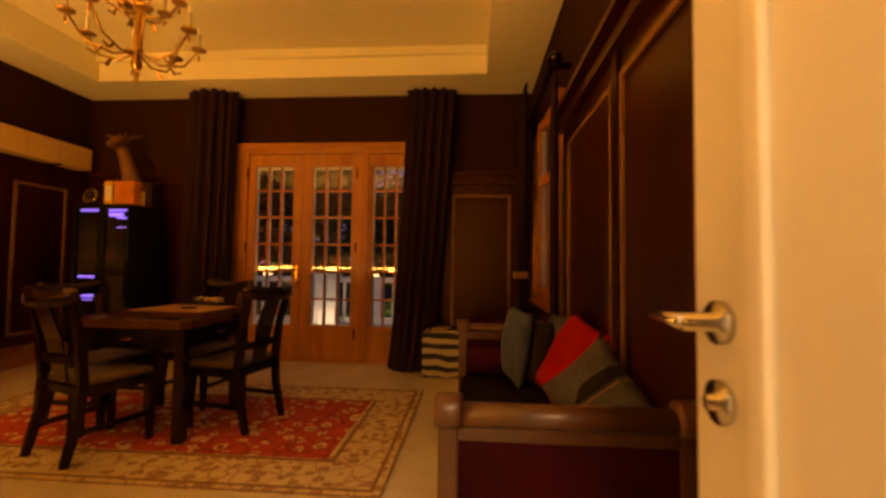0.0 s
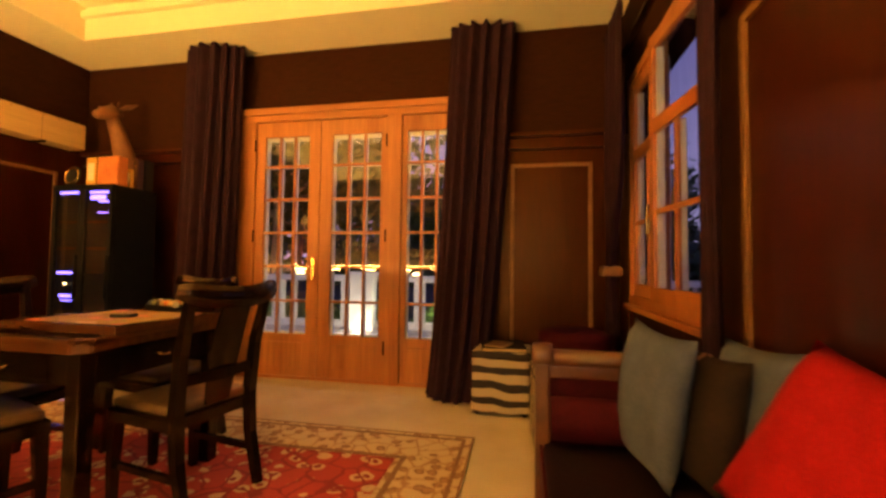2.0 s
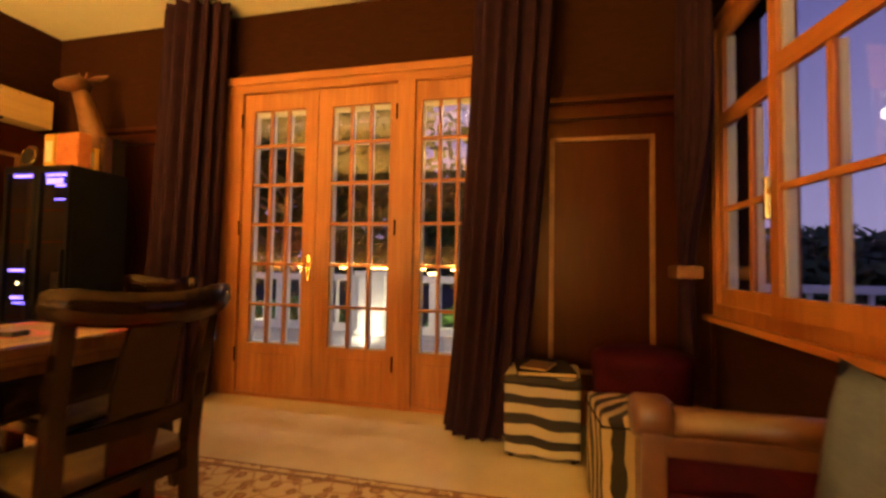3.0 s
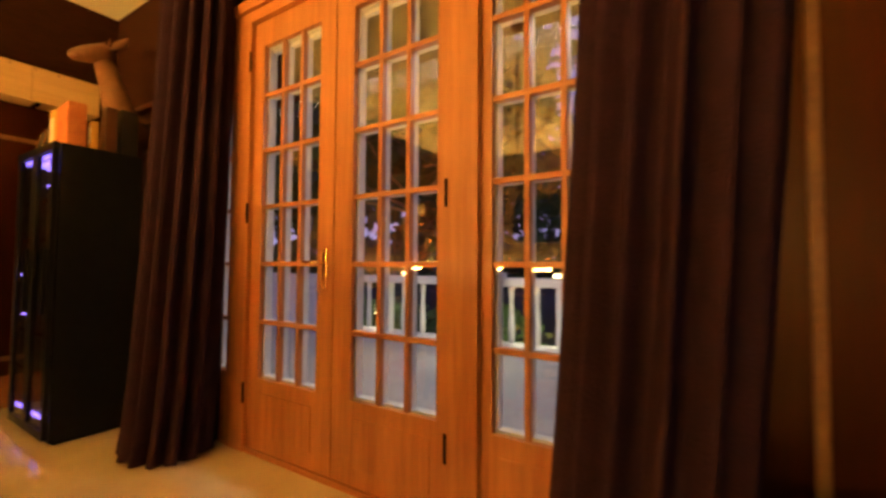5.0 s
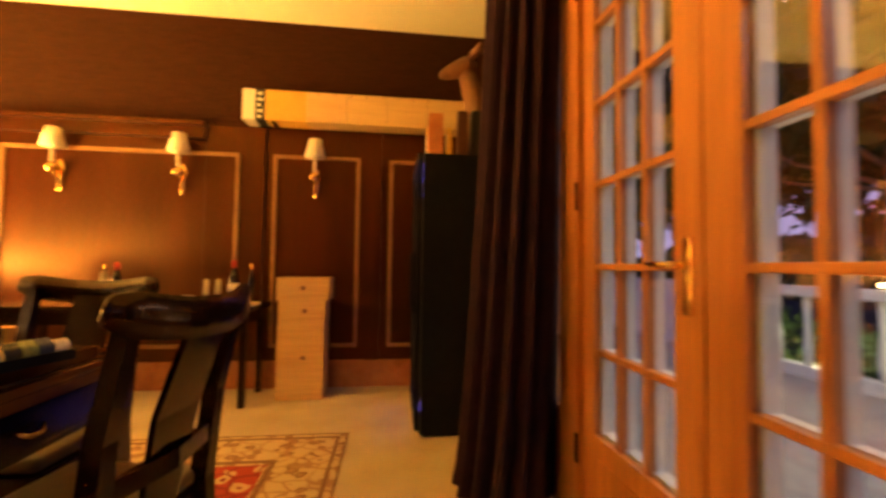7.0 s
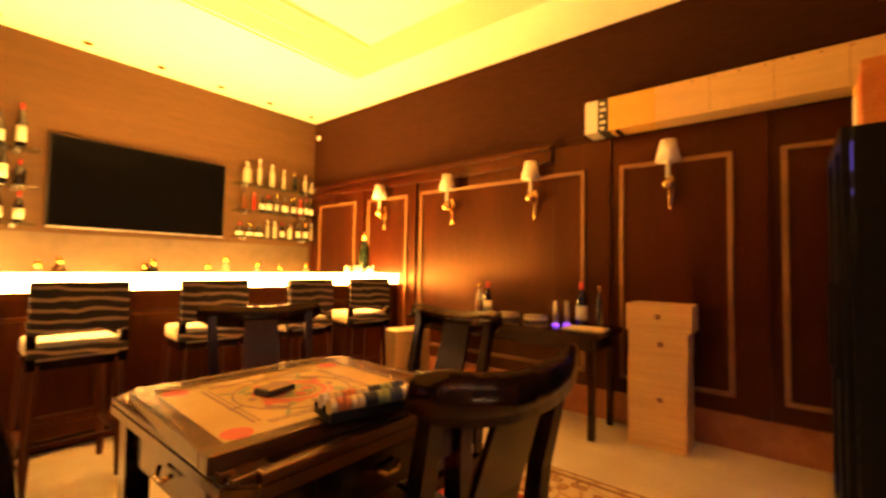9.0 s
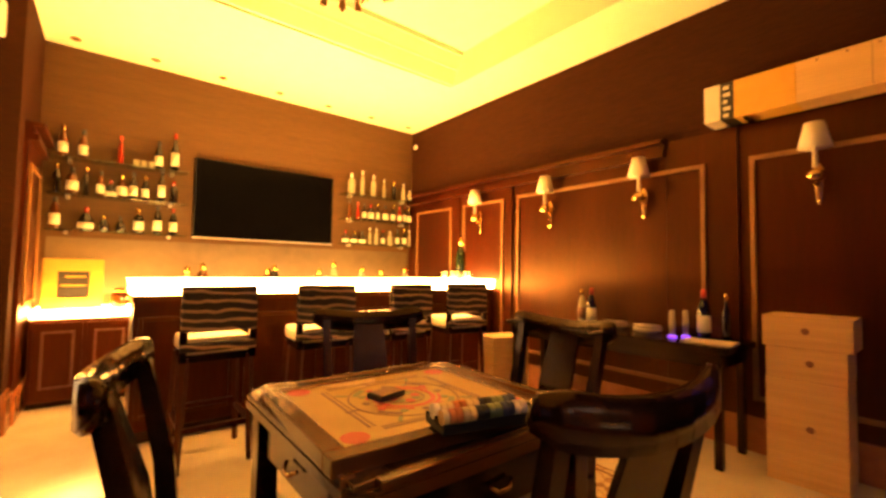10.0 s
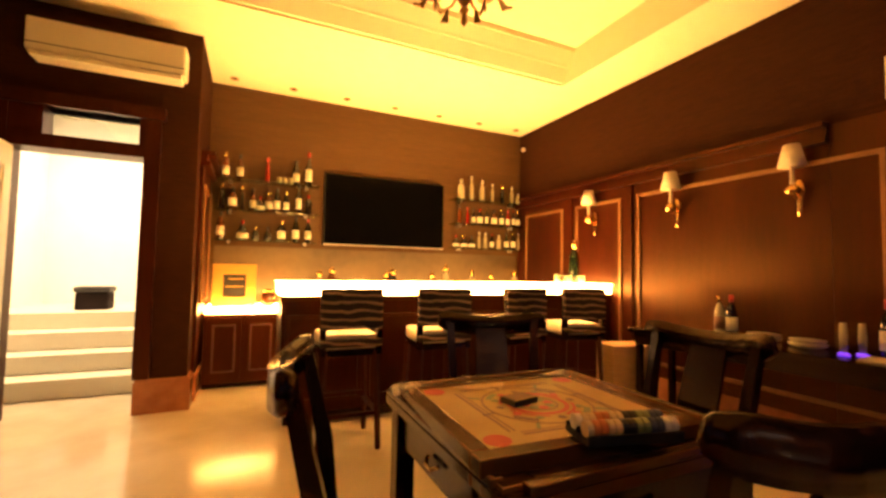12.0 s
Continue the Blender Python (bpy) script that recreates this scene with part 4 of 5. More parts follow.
def hide_cube(label, m, s, h, hide):
    o = thing("ottoman", label, "ottoman", m, "zebra hide ottomans")
    part("body", boxes((-s, s, -s, s, 0.012, h), bevel=0.022), hide, o, smooth=False)
    part("seat_piping", boxes((-s - 0.004, s + 0.004, -s - 0.004, s + 0.004, h - 0.05, h - 0.04), bevel=0.003), M_choc, o)
    for a in (-1, 1):
        for b in (-1, 1):
            part("foot", turned([(0.018, 0), (0.022, 0.012)], 8, a * (s - 0.04), b * (s - 0.04)), M_ebony, o)
    return o


hide_cube("zebra hide cube ottoman beside the curtain", pose(-0.24, 4.40, 0, 0, 0, -3), 0.22, 0.48, M_zebra)
hide_cube("zebra hide cube ottoman behind the daybed", pose(0.17, 3.74, 0, 0, 0, 4), 0.19, 0.50, M_zebra_v)
book = thing("book", "dark book with pale page edges on the zebra ottoman", "book", pose(-0.24, 4.39, 0.481, 0, 0, 6))
part("pages", boxes((-0.165, 0.165, -0.185, 0.185, 0.004, 0.024)), M_paper, book)
part("cover", boxes((-0.172, 0.172, -0.192, 0.192, 0.0242, 0.028)), M_choc, book)
part("back_cover", boxes((-0.172, 0.172, -0.192, 0.192, 0.0, 0.0038)), M_choc, book)
book2 = thing("magazine", "gilt-covered magazine on top of the dark book", "magazine", pose(-0.27, 4.34, 0.510, 0, 0, -18))
part("pages", boxes((-0.08, 0.08, -0.11, 0.11, 0, 0.009)), M_paper, book2)
part("cover", boxes((-0.082, 0.082, -0.112, 0.112, 0.0092, 0.012)), M_gold, book2)
pf = thing("side_table", "small round table draped in dark red cloth in the corner", "table", pose(0.30, 4.25, 0))
part("cloth", turned([(0.25, 0.30), (0.262, 0.45), (0.268, 0.60), (0.262, 0.64), (0.20, 0.665), (0.05, 0.67)], 26), M_velvet, pf, "dark red cloth", True)
part("leg", turned([(0.16, 0.0), (0.15, 0.03), (0.04, 0.05), (0.035, 0.5)], 14), M_ebony, pf, smooth=True)

# ---- wine cabinet in the corner ----
FX0, FX1, FY0, FY1, FZ = -4.50, -3.82, 4.14, 4.62, 1.86
fr = thing("wine_cabinet", "tall black wine cabinet with two lit glass doors", "wine cabinet", pose(0, 0, 0))
part("body", boxes((FX0, FX1, FY0 + 0.035, FY1, 0.02, FZ), bevel=0.006), M_black, fr)
part("base", boxes((FX0 + 0.03, FX1 - 0.03, FY0 + 0.06, FY1 - 0.02, 0.0, 0.02)), M_black, fr)
xm = (FX0 + FX1) / 2
for a, b in ((FX0, xm - 0.003), (xm + 0.003, FX1)):
    d = part("door", boxes((a, a + 0.035, FY0, FY0 + 0.03, 0.05, FZ), (b - 0.035, b, FY0, FY0 + 0.03, 0.05, FZ), (a + 0.035, b - 0.035, FY0, FY0 + 0.03, 0.05, 0.10), (a + 0.035, b - 0.035, FY0, FY0 + 0.03, FZ - 0.05, FZ)), M_black, fr)
    part("pane", boxes((a + 0.035, b - 0.035, FY0 + 0.012, FY0 + 0.018, 0.10, FZ - 0.05)), M_glass, d)
    part("handle", boxes((b - 0.028, b - 0.012, FY0 - 0.03, FY0, 0.8, 1.2), bevel=0.004), M_black, d, "black bar handle")
    for z in ((1.79, 1.03, 0.16) if a == FX0 else (1.79, 0.16)):
        part("led_strip", boxes((a + 0.06, b - 0.06, FY0 + 0.022, FY0 + 0.028, z - 0.011, z + 0.011)), M_led, d, "glowing blue-violet strip")
    if a == FX0:
        part("display", boxes((a + 0.10, b - 0.07, FY0 + 0.020, FY0 + 0.026, 0.80, 0.825), (a + 0.12, b - 0.09, FY0 + 0.020, FY0 + 0.026, 0.765, 0.775)), M_led, d, "glowing blue-violet display")
        part("indicator", turned([(0.012, 0), (0.012, 0.004)], 10), M_spotglow, d, "amber indicator lamp", False, pose((a + b) / 2, FY0 + 0.020, 0.925, 90))
    else:
        part("display", boxes((a + 0.07, b - 0.10, FY0 + 0.020, FY0 + 0.026, 1.72, 1.762), (a + 0.16, b - 0.06, FY0 + 0.020, FY0 + 0.026, 1.695, 1.712), (a + 0.16, b - 0.06, FY0 + 0.020, FY0 + 0.026, 1.592, 1.60)), M_led, d, "glowing blue-violet display")
    for z in (0.4, 0.65, 1.25, 1.5):
        part("rack", boxes((a + 0.04, b - 0.04, FY0 + 0.030, FY0 + 0.034, z, z + 0.02)), M_tablewood, d)

# deer figure and boxes on the cabinet
deer = bmesh.new()
sweep(deer, [(0, 0.05, 0.0), (0, 0.06, 0.20), (-0.02, 0.05, 0.40), (-0.06, 0.01, 0.60), (-0.10, -0.03, 0.78)], [0.25, 0.23, 0.19, 0.15, 0.12], [0.26, 0.27, 0.21, 0.16, 0.13], round_n=12, up=(0, 1, 0))
sweep(deer, [(0, 0.06, 0.20), (0.02, 0.13, 0.27), (0.03, 0.20, 0.24), (0.03, 0.24, 0.16)], [0.20, 0.22, 0.18, 0.06], [0.26, 0.24, 0.20, 0.08], round_n=12)
sweep(deer, [(-0.10, 0.03, 0.82), (-0.10, -0.05, 0.84), (-0.10, -0.13, 0.80), (-0.10, -0.21, 0.76), (-0.10, -0.24, 0.75)], [0.11, 0.16, 0.13, 0.09, 0.045], [0.11, 0.155, 0.125, 0.085, 0.045], round_n=12)
for sx in (-1, 1):
    sweep(deer, [(-0.10 + sx * 0.04, 0.0, 0.88), (-0.10 + sx * 0.13, 0.02, 0.91), (-0.10 + sx * 0.23, 0.02, 0.93)], [0.03, 0.09, 0.014], [0.02, 0.035, 0.012], round_n=8)
    sweep(deer, [(-0.10 + sx * 0.03, -0.02, 0.88), (-0.10 + sx * 0.04, -0.01, 0.96)], [0.022, 0.007], [0.022, 0.007], round_n=6, up=(1, 0, 0))
single("deer_figure", deer, M_deer, "carved wooden deer bust standing on the wine cabinet", "figurine", smooth=True, at=pose(-4.22, 4.575, FZ, 0, 0, 4))


def bottle_box(label, at, w, d, h, mat, mat2):
    o = thing("gift_box", label, "box", at, "boxes on the wine cabinet")
    part("carton", boxes((-w / 2, w / 2, -d / 2, d / 2, 0, h), bevel=0.003), mat, o)
    part("panel", boxes((-w / 2 + 0.015, w / 2 - 0.015, -d / 2 - 0.003, -d / 2, h * 0.2, h * 0.8)), mat2, o)
    return o


bottle_box("cream bottle carton on the wine cabinet", pose(-4.17, 4.27, FZ, 0, 0, 2), 0.10, 0.10, 0.28, M_crate_y, M_crate_w)
bottle_box("orange bottle carton on the wine cabinet", pose(-3.965, 4.262, FZ, 0, 0, -3), 0.25, 0.095, 0.28, M_orange, M_orange)
bottle_box("narrow cream bottle carton on the wine cabinet", pose(-3.86, 4.345, FZ), 0.06, 0.035, 0.18, M_crate_y, M_crate_w)
bottle_box("narrow red bottle carton on the wine cabinet", pose(-3.86, 4.435, FZ), 0.06, 0.065, 0.30, M_carved, M_deer)
bottle_box("black bottle carton on the wine cabinet", pose(-3.89, 4.545, FZ, 0, 0, 3), 0.10, 0.10, 0.31, M_ink, M_ink)
clk = thing("gilt_plate", "round gilt plate in a dark stand on the wine cabinet", "plate", pose(-4.41, 4.24, FZ))
part("plate", turned([(0.09, -0.006), (0.10, 0.0), (0.09, 0.006), (0.05, 0.003)], 20), M_ink, clk, "", True, pose(0, 0, 0.11, 80, 0, 0))
part("rim", ring(0.07, 0.085, 0.004, 0.010), M_brass, clk, "gilt rim", True, pose(0, -0.004, 0.11, 80, 0, 0))
part("stand", boxes((-0.06, 0.06, -0.03, 0.05, 0, 0.02), bevel=0.004), M_ebony, clk)

# ---- long wooden box on the west wall ----
lb = thing("wall_mounted_crate", "long pale wooden bottle crate fixed above the panelling", "crate", pose(0, 0, 0))
LX = -4.86
part("body", boxes((XW + 0.003, LX, 3.20, 4.70, 2.37, 2.64), bevel=0.004), M_crate, lb)
part("yellow_section", boxes((XW + 0.003, LX + 0.001, 2.85, 3.198, 2.37, 2.64), bevel=0.004), M_crate_y, lb, "yellow printed section")
part("end_cap", boxes((XW + 0.003, LX + 0.001, 2.66, 2.764, 2.37, 2.64), bevel=0.004), M_crate_w, lb, "white end section")
part("dark_strip", boxes((XW + 0.003, LX + 0.001, 2.766, 2.848, 2.37, 2.64), bevel=0.003), M_ink, lb, "dark strip with pale lettering bars")
for k, w in enumerate((0.034, 0.046, 0.026, 0.046, 0.038)):
    part("lettering_bar", boxes((LX + 0.0012, LX + 0.003, 2.784, 2.784 + w, 2.384 + 0.051 * k, 2.388 + 0.051 * k + 0.022)), M_crate_w, lb, "pale lettering bar")
for k in range(9):
    part("nail", boxes((LX - 0.002, LX + 0.0015, 3.30 + 0.14 * k, 3.312 + 0.14 * k, 2.612, 2.624)), M_print_b, lb, "dark nail head")
for k in range(3):
    part("seam", boxes((LX - 0.002, LX + 0.0008, 3.55 + 0.36 * k, 3.553 + 0.36 * k, 2.376, 2.634)), M_print_b, lb)
for y in (2.90, 4.30):
    part("bracket", boxes((XW + 0.004, LX - 0.02, y, y + 0.03, 2.352, 2.37)), M_ebony, lb)

# ---- stacked crates ----
for z0, z1, dx, dy in ((0.02, 0.62, 0.0, 0.0), (0.622, 0.81, 0.0, 0.004), (0.812, 1.0, 0.005, -0.012)):
    o = thing("wine_crate", "pale pine wine crate in a stack by the panelling", "crate", pose(-4.84 + dx, 3.26 + dy, z0 - 0.02 if z0 < 0.1 else z0, 0, 0, 1.5), "stacked wine crates")
    h = z1 - z0 + (0.02 if z0 < 0.1 else 0)
    n = 0.21 if z0 > 0.8 else 0.165
    part("side", boxes((0.155, 0.17, -0.21, n, 0.0, h), bevel=0.002), M_crate, o)
    part("side", boxes((-0.17, -0.155, -0.21, n, 0.0, h), bevel=0.002), M_crate, o)
    part("end", boxes((-0.155, 0.155, -0.21, -0.195, 0.0, h)), M_crate, o)
    part("end", boxes((-0.155, 0.155, n - 0.015, n, 0.0, h)), M_crate, o)
    part("lid", boxes((-0.16, 0.16, -0.20, n - 0.01, h - 0.012, h - 0.001)), M_crate, o)
    part("stamp", turned([(0.02, 0), (0.02, 0.001)], 14), M_print_b, o, "dark branded stamp", False, pose(0.1701, 0.0, h * 0.55, 0, 90, 0))

# ---- wall sconces ----
sc = thing("wall_sconce", "brass wall sconce with a small cream shade", "wall lamp", pose(XW + 0.055, 3.275, 2.0, 0, 0, 90), "sconces on the panelling")
part("back_plate", turned([(0.008, -0.19), (0.016, -0.15), (0.024, -0.05), (0.040, 0.0), (0.030, 0.04), (0.012, 0.08)], 12), M_brass, sc, "", True, pose(0, -0.012, -0.10) @ Matrix.Diagonal((1, 0.3, 1, 1)))
part("arm", swept([(0, -0.01, -0.14), (0, -0.06, -0.17), (0, -0.10, -0.13), (0, -0.10, -0.04)], 0.016, 0.016, round_n=8, up=(1, 0, 0)), M_brass, sc, smooth=True)
part("globe", turned([(0.01, -0.06), (0.04, -0.045), (0.052, -0.02), (0.04, 0.005), (0.012, 0.02)], 14, 0, -0.10), M_brass, sc, "polished brass ball", True, pose(0, 0, -0.09))
part("candle", turned([(0.014, -0.06), (0.014, 0.10)], 10, 0, -0.10), M_cream, sc)
sh = bmesh.new()
for ra, rb, za, zb in ((0.088, 0.052, 0.07, 0.23),):
    lathe(sh, [(ra, za), (rb, zb), (rb - 0.003, zb), (ra - 0.004, za + 0.001)], 20, 0, -0.10)
part("shade", sh, M_shade, sc, "cream fabric shade", True)
for y in (2.129, 1.142, 0.075):
    copy_thing(sc, pose(XW + 0.055, y, 2.0, 0, 0, 90))

# ---- console table with bottles ----
con = thing("console_table", "black lacquered console table against the panelling", "console table", pose(0, 0, 0))
KX0, KX1, KY0, KY1, KZ = -5.00, -4.45, 1.05, 2.92, 0.78
part("top", boxes((KX0, KX1, KY0, KY1, KZ - 0.045, KZ), bevel=0.008), M_ebony, con)
part("apron", boxes((KX0 + 0.03, KX1 - 0.03, KY0 + 0.05, KY1 - 0.05, KZ - 0.14, KZ - 0.045)), M_ebony, con)
for x in (KX0 + 0.04, KX1 - 0.09):
    for y in (KY0 + 0.05, KY1 - 0.10):
        part("leg", boxes((x, x + 0.05, y, y + 0.05, 0, KZ - 0.14), bevel=0.005), M_ebony, con)


def glass_dark(name, c, rough=0.06):
    m = noise_mat(name, tuple(v * 0.8 for v in c), c, 12, rough, rough + 0.05, bump=0.0, coat=0.6)
    return m


M_bot = [glass_dark("green_bottle_glass", (0.008, 0.016, 0.006)), glass_dark("amber_bottle_glass", (0.10, 0.028, 0.006)), glass_dark("black_bottle_glass", (0.008, 0.007, 0.007)),
         glass_dark("frosted_bottle_glass", (0.46, 0.40, 0.28), 0.2), glass_dark("red_bottle_glass", (0.30, 0.02, 0.012))]
BOTTLE_WORDS = ("green", "amber", "black", "frosted pale", "red")
PROF = {
    "tall": [(0.034, 0.0), (0.037, 0.01), (0.037, 0.17), (0.030, 0.21), (0.014, 0.25), (0.013, 0.30)],
    "square": [(0.042, 0.0), (0.045, 0.008), (0.045, 0.15), (0.036, 0.18), (0.015, 0.20), (0.015, 0.25)],
    "round": [(0.040, 0.0), (0.058, 0.03), (0.060, 0.09), (0.040, 0.14), (0.016, 0.17), (0.015, 0.22)],
    "slim": [(0.028, 0.0), (0.030, 0.01), (0.030, 0.20), (0.013, 0.26), (0.012, 0.34)],
}
made_bottles = {}


def bottle(shape, tint, capm, labelled, at, scale=1.0, where="glass shelf"):
    key = (shape, tint, capm.name, labelled, where)
    if key in made_bottles:
        o = copy_thing(made_bottles[key], at)
        o.scale = (scale, scale, scale)
        return o
    pr = PROF[shape]
    o = thing("bottle", f"{BOTTLE_WORDS[tint]} glass {shape} bottle standing on the {where}", "bottle", at, "bottles on the " + where)
    o.scale = (scale, scale, scale)
    part("glass_body", turned(pr, 12), M_bot[tint], o, smooth=True)
    r, z = pr[-1]
    part("cap", turned([(r + 0.003, z - 0.045), (r + 0.003, z + 0.006), (r - 0.004, z + 0.01)], 10), capm, o, smooth=True)
    if labelled:
        r1, z1 = pr[2][0] + 0.0012, pr[2][1]
        part("paper_label", turned([(r1, z1 * 0.25), (r1, z1 * 0.85)], 12), M_crate_w if tint != 3 else M_print_b, o, "cream paper label", True)
    made_bottles[key] = o
    return o


W_CON = "console table"
bottle("tall", 3, M_brass, True, pose(-4.86, 1.62, KZ), 1.0, W_CON)
bottle("tall", 2, M_print_r, True, pose(-4.82, 1.74, KZ), 1.05, W_CON)
bottle("tall", 2, M_print_r, True, pose(-4.80, 2.66, KZ), 1.15, W_CON)
bottle("slim", 2, M_brass, False, pose(-4.84, 2.79, KZ), 0.95, W_CON)
for k, (x, y) in enumerate(((-4.80, 1.98), (-4.78, 2.26))):
    pl = thing("plate", "stack of cream plates on the console table", "plate", pose(x, y, KZ), "plates on the console table")
    part("rim", turned([(0.06, 0), (0.10, 0.012), (0.11, 0.03), (0.095, 0.032), (0.05, 0.02)], 22), M_cream, pl, smooth=True)
    part("rim", turned([(0.06, 0.034), (0.10, 0.044), (0.105, 0.055), (0.05, 0.05)], 22), M_cream, pl, smooth=True)
tray = thing("tray", "flat cream tray on the console table", "tray", pose(-4.62, 2.76, KZ, 0, 0, 4))
part("dish", boxes((-0.11, 0.11, -0.15, 0.15, 0, 0.014), bevel=0.005), M_cream, tray)
for k, (x, y) in enumerate(((-4.66, 2.50), (-4.74, 2.56))):
    gl = thing("candle_glass", "tall glass candle holder with a violet glow", "candle holder", pose(x, y, KZ), "violet candle glasses")
    part("foot", turned([(0.03, 0), (0.03, 0.012), (0.012, 0.02)], 12), M_violet, gl, "glowing violet base", True)
    part("tube", turned([(0.018, 0.02), (0.022, 0.10), (0.018, 0.20)], 12), M_bot[3], gl, smooth=True)
bx = thing("wooden_panel_box", "pale wooden box standing on the floor by the bar", "box", pose(-4.55, 0.92, 0, 0, 0, -14))
part("side", boxes((-0.20, 0.20, 0.13, 0.145, 0, 0.60), bevel=0.003), M_crate, bx)
part("side", boxes((-0.20, 0.20, -0.145, -0.13, 0, 0.60), bevel=0.003), M_crate, bx)
part("end", boxes((-0.20, -0.185, -0.13, 0.13, 0, 0.60)), M_crate, bx)
part("end", boxes((0.185, 0.20, -0.13, 0.13, 0, 0.60)), M_crate, bx)
part("lid", boxes((-0.185, 0.185, -0.13, 0.13, 0.58, 0.598)), M_crate, bx)

# ---- bar ----
BX0, BX1, BF, BBK, BZ = XW + 0.06, -1.55, 0.33, -0.25, 1.14
bar = thing("bar_counter", "mahogany bar with a glowing backlit onyx top", "bar counter", pose(0, 0, 0))
part("body", boxes((BX0, BX1, BBK, BF - 0.03, 0.10, 1.015)), M_mahog_dk, bar)
part("kick_plate", boxes((BX0, BX1 - 0.04, BBK + 0.04, BF - 0.09, 0.0, 0.10)), M_ebony, bar, "black kick plate")
part("onyx_front", boxes((BX0, BX1, BF - 0.045, BF, 1.035, BZ - 0.012), bevel=0.004), M_onyx_front, bar, "glowing onyx front")
part("onyx_end", boxes((BX1 - 0.02, BX1 + 0.02, BBK, BF - 0.05, 1.035, BZ - 0.012), bevel=0.004), M_onyx, bar, "glowing onyx end")
part("onyx_top", boxes((BX0, BX1 + 0.03, BBK - 0.02, BF + 0.02, BZ - 0.012, BZ), bevel=0.003), M_onyx, bar, "glowing onyx top")
part("rail", boxes((BX0, BX1 + 0.01, BF - 0.029, BF - 0.005, 0.985, 1.033)), M_mahog, bar)
for k in range(5):
    a = BX0 + 0.06 + k * 0.69
    bm = bmesh.new()
    for d in ((a, a + 0.03, 0.18, 0.88), (a + 0.58, a + 0.61, 0.18, 0.88), (a + 0.03, a + 0.58, 0.18, 0.21), (a + 0.03, a + 0.58, 0.85, 0.88)):
        box(bm, d[0], d[1], BF - 0.03, BF - 0.015, d[2], d[3], bevel=0.004)
    part("panel_moulding", bm, M_mahog, bar)
low = thing("back_counter", "low mahogany counter with a glowing onyx top", "counter", pose(0, 0, 0))
part("cabinet", boxes((-1.62, -0.90, YB + 0.004, -1.06, 0.06, 0.76)), M_mahog_dk, low)
part("kick_plate", boxes((-1.60, -0.90, YB + 0.02, -1.12, 0.0, 0.06)), M_ebony, low)
part("onyx_top", boxes((-1.64, -0.90, YB + 0.004, -1.03, 0.775, 0.835), bevel=0.004), M_onyx, low, "glowing onyx top")
for a, b in ((-1.60, -1.28), (-1.25, -0.93)):
    d = part("door", boxes((a, b, -1.06, -1.045, 0.10, 0.73), bevel=0.003), M_mahog_dk, low)
    bm = bmesh.new()
    for q in ((a + 0.05, a + 0.07, 0.17, 0.66), (b - 0.07, b - 0.05, 0.17, 0.66), (a + 0.07, b - 0.07, 0.17, 0.19), (a + 0.07, b - 0.07, 0.64, 0.66)):
        box(bm, q[0], q[1], -1.045, -1.036, q[2], q[3], bevel=0.003)
    part("panel_moulding", bm, M_carved, d, "teak panel moulding")
work = thing("back_bar", "lit onyx worktop along the wall behind the bar", "counter", pose(0, 0, 0))
part("cabinet", boxes((XW + 0.06, -1.66, YB + 0.004, -1.14, 0, 0.90)), M_mahog_dk, work)
part("worktop", boxes((XW + 0.06, -1.66, YB + 0.004, -1.10, 0.905, 0.945), bevel=0.004), M_onyx_soft, work, "glowing onyx worktop")
fb = thing("display_frame", "yellow framed display box on the low counter", "display box", pose(-1.16, -1.22, 0.836, 0, 0, 6))
part("frame", boxes((-0.21, 0.21, -0.05, 0.05, 0, 0.10), (-0.21, 0.21, -0.05, 0.05, 0.34, 0.45), (-0.21, -0.11, -0.05, 0.05, 0.10, 0.34), (0.11, 0.21, -0.05, 0.05, 0.10, 0.34), bevel=0.004), M_crate_y, fb)
part("picture", boxes((-0.11, 0.11, -0.04, 0.03, 0.10, 0.34)), M_ink, fb, "dark picture")
part("stripe", boxes((-0.085, 0.06, 0.031, 0.034, 0.285, 0.297), (-0.085, 0.085, 0.031, 0.034, 0.205, 0.217)), M_crate_y, fb, "pale lettering bar")
cup = thing("jar", "amber glass jar on the low counter", "jar", pose(-1.50, -1.20, 0.836))
part("glass_body", turned([(0.06, 0), (0.07, 0.02), (0.07, 0.12), (0.05, 0.15)], 16), M_bot[1], cup, smooth=True)
part("lid", turned([(0.055, 0.15), (0.055, 0.17), (0.01, 0.19)], 14), M_brass, cup, smooth=True)

# stone strip behind the back bar
part("backsplash", boxes((XW + 0.07, -0.93, YB + 0.003, YB + 0.014, 0.95, 1.50)), M_splash, wall_bar, "beige stone backsplash")

# television
tv = thing("television", "large black flat television on the bar wall", "television", pose(-2.931, YB, 1.55))
part("casing", boxes((-0.815, 0.815, 0.004, 0.075, 0.0, 0.905), bevel=0.006), M_black, tv)
part("screen", boxes((-0.797, 0.797, 0.0752, 0.078, 0.024, 0.889)), M_screen, tv, "dark glossy screen")
part("bottom_bezel", boxes((-0.815, 0.815, 0.0755, 0.082, 0.0, 0.018), bevel=0.003), M_steel, tv, "thin silver bezel")

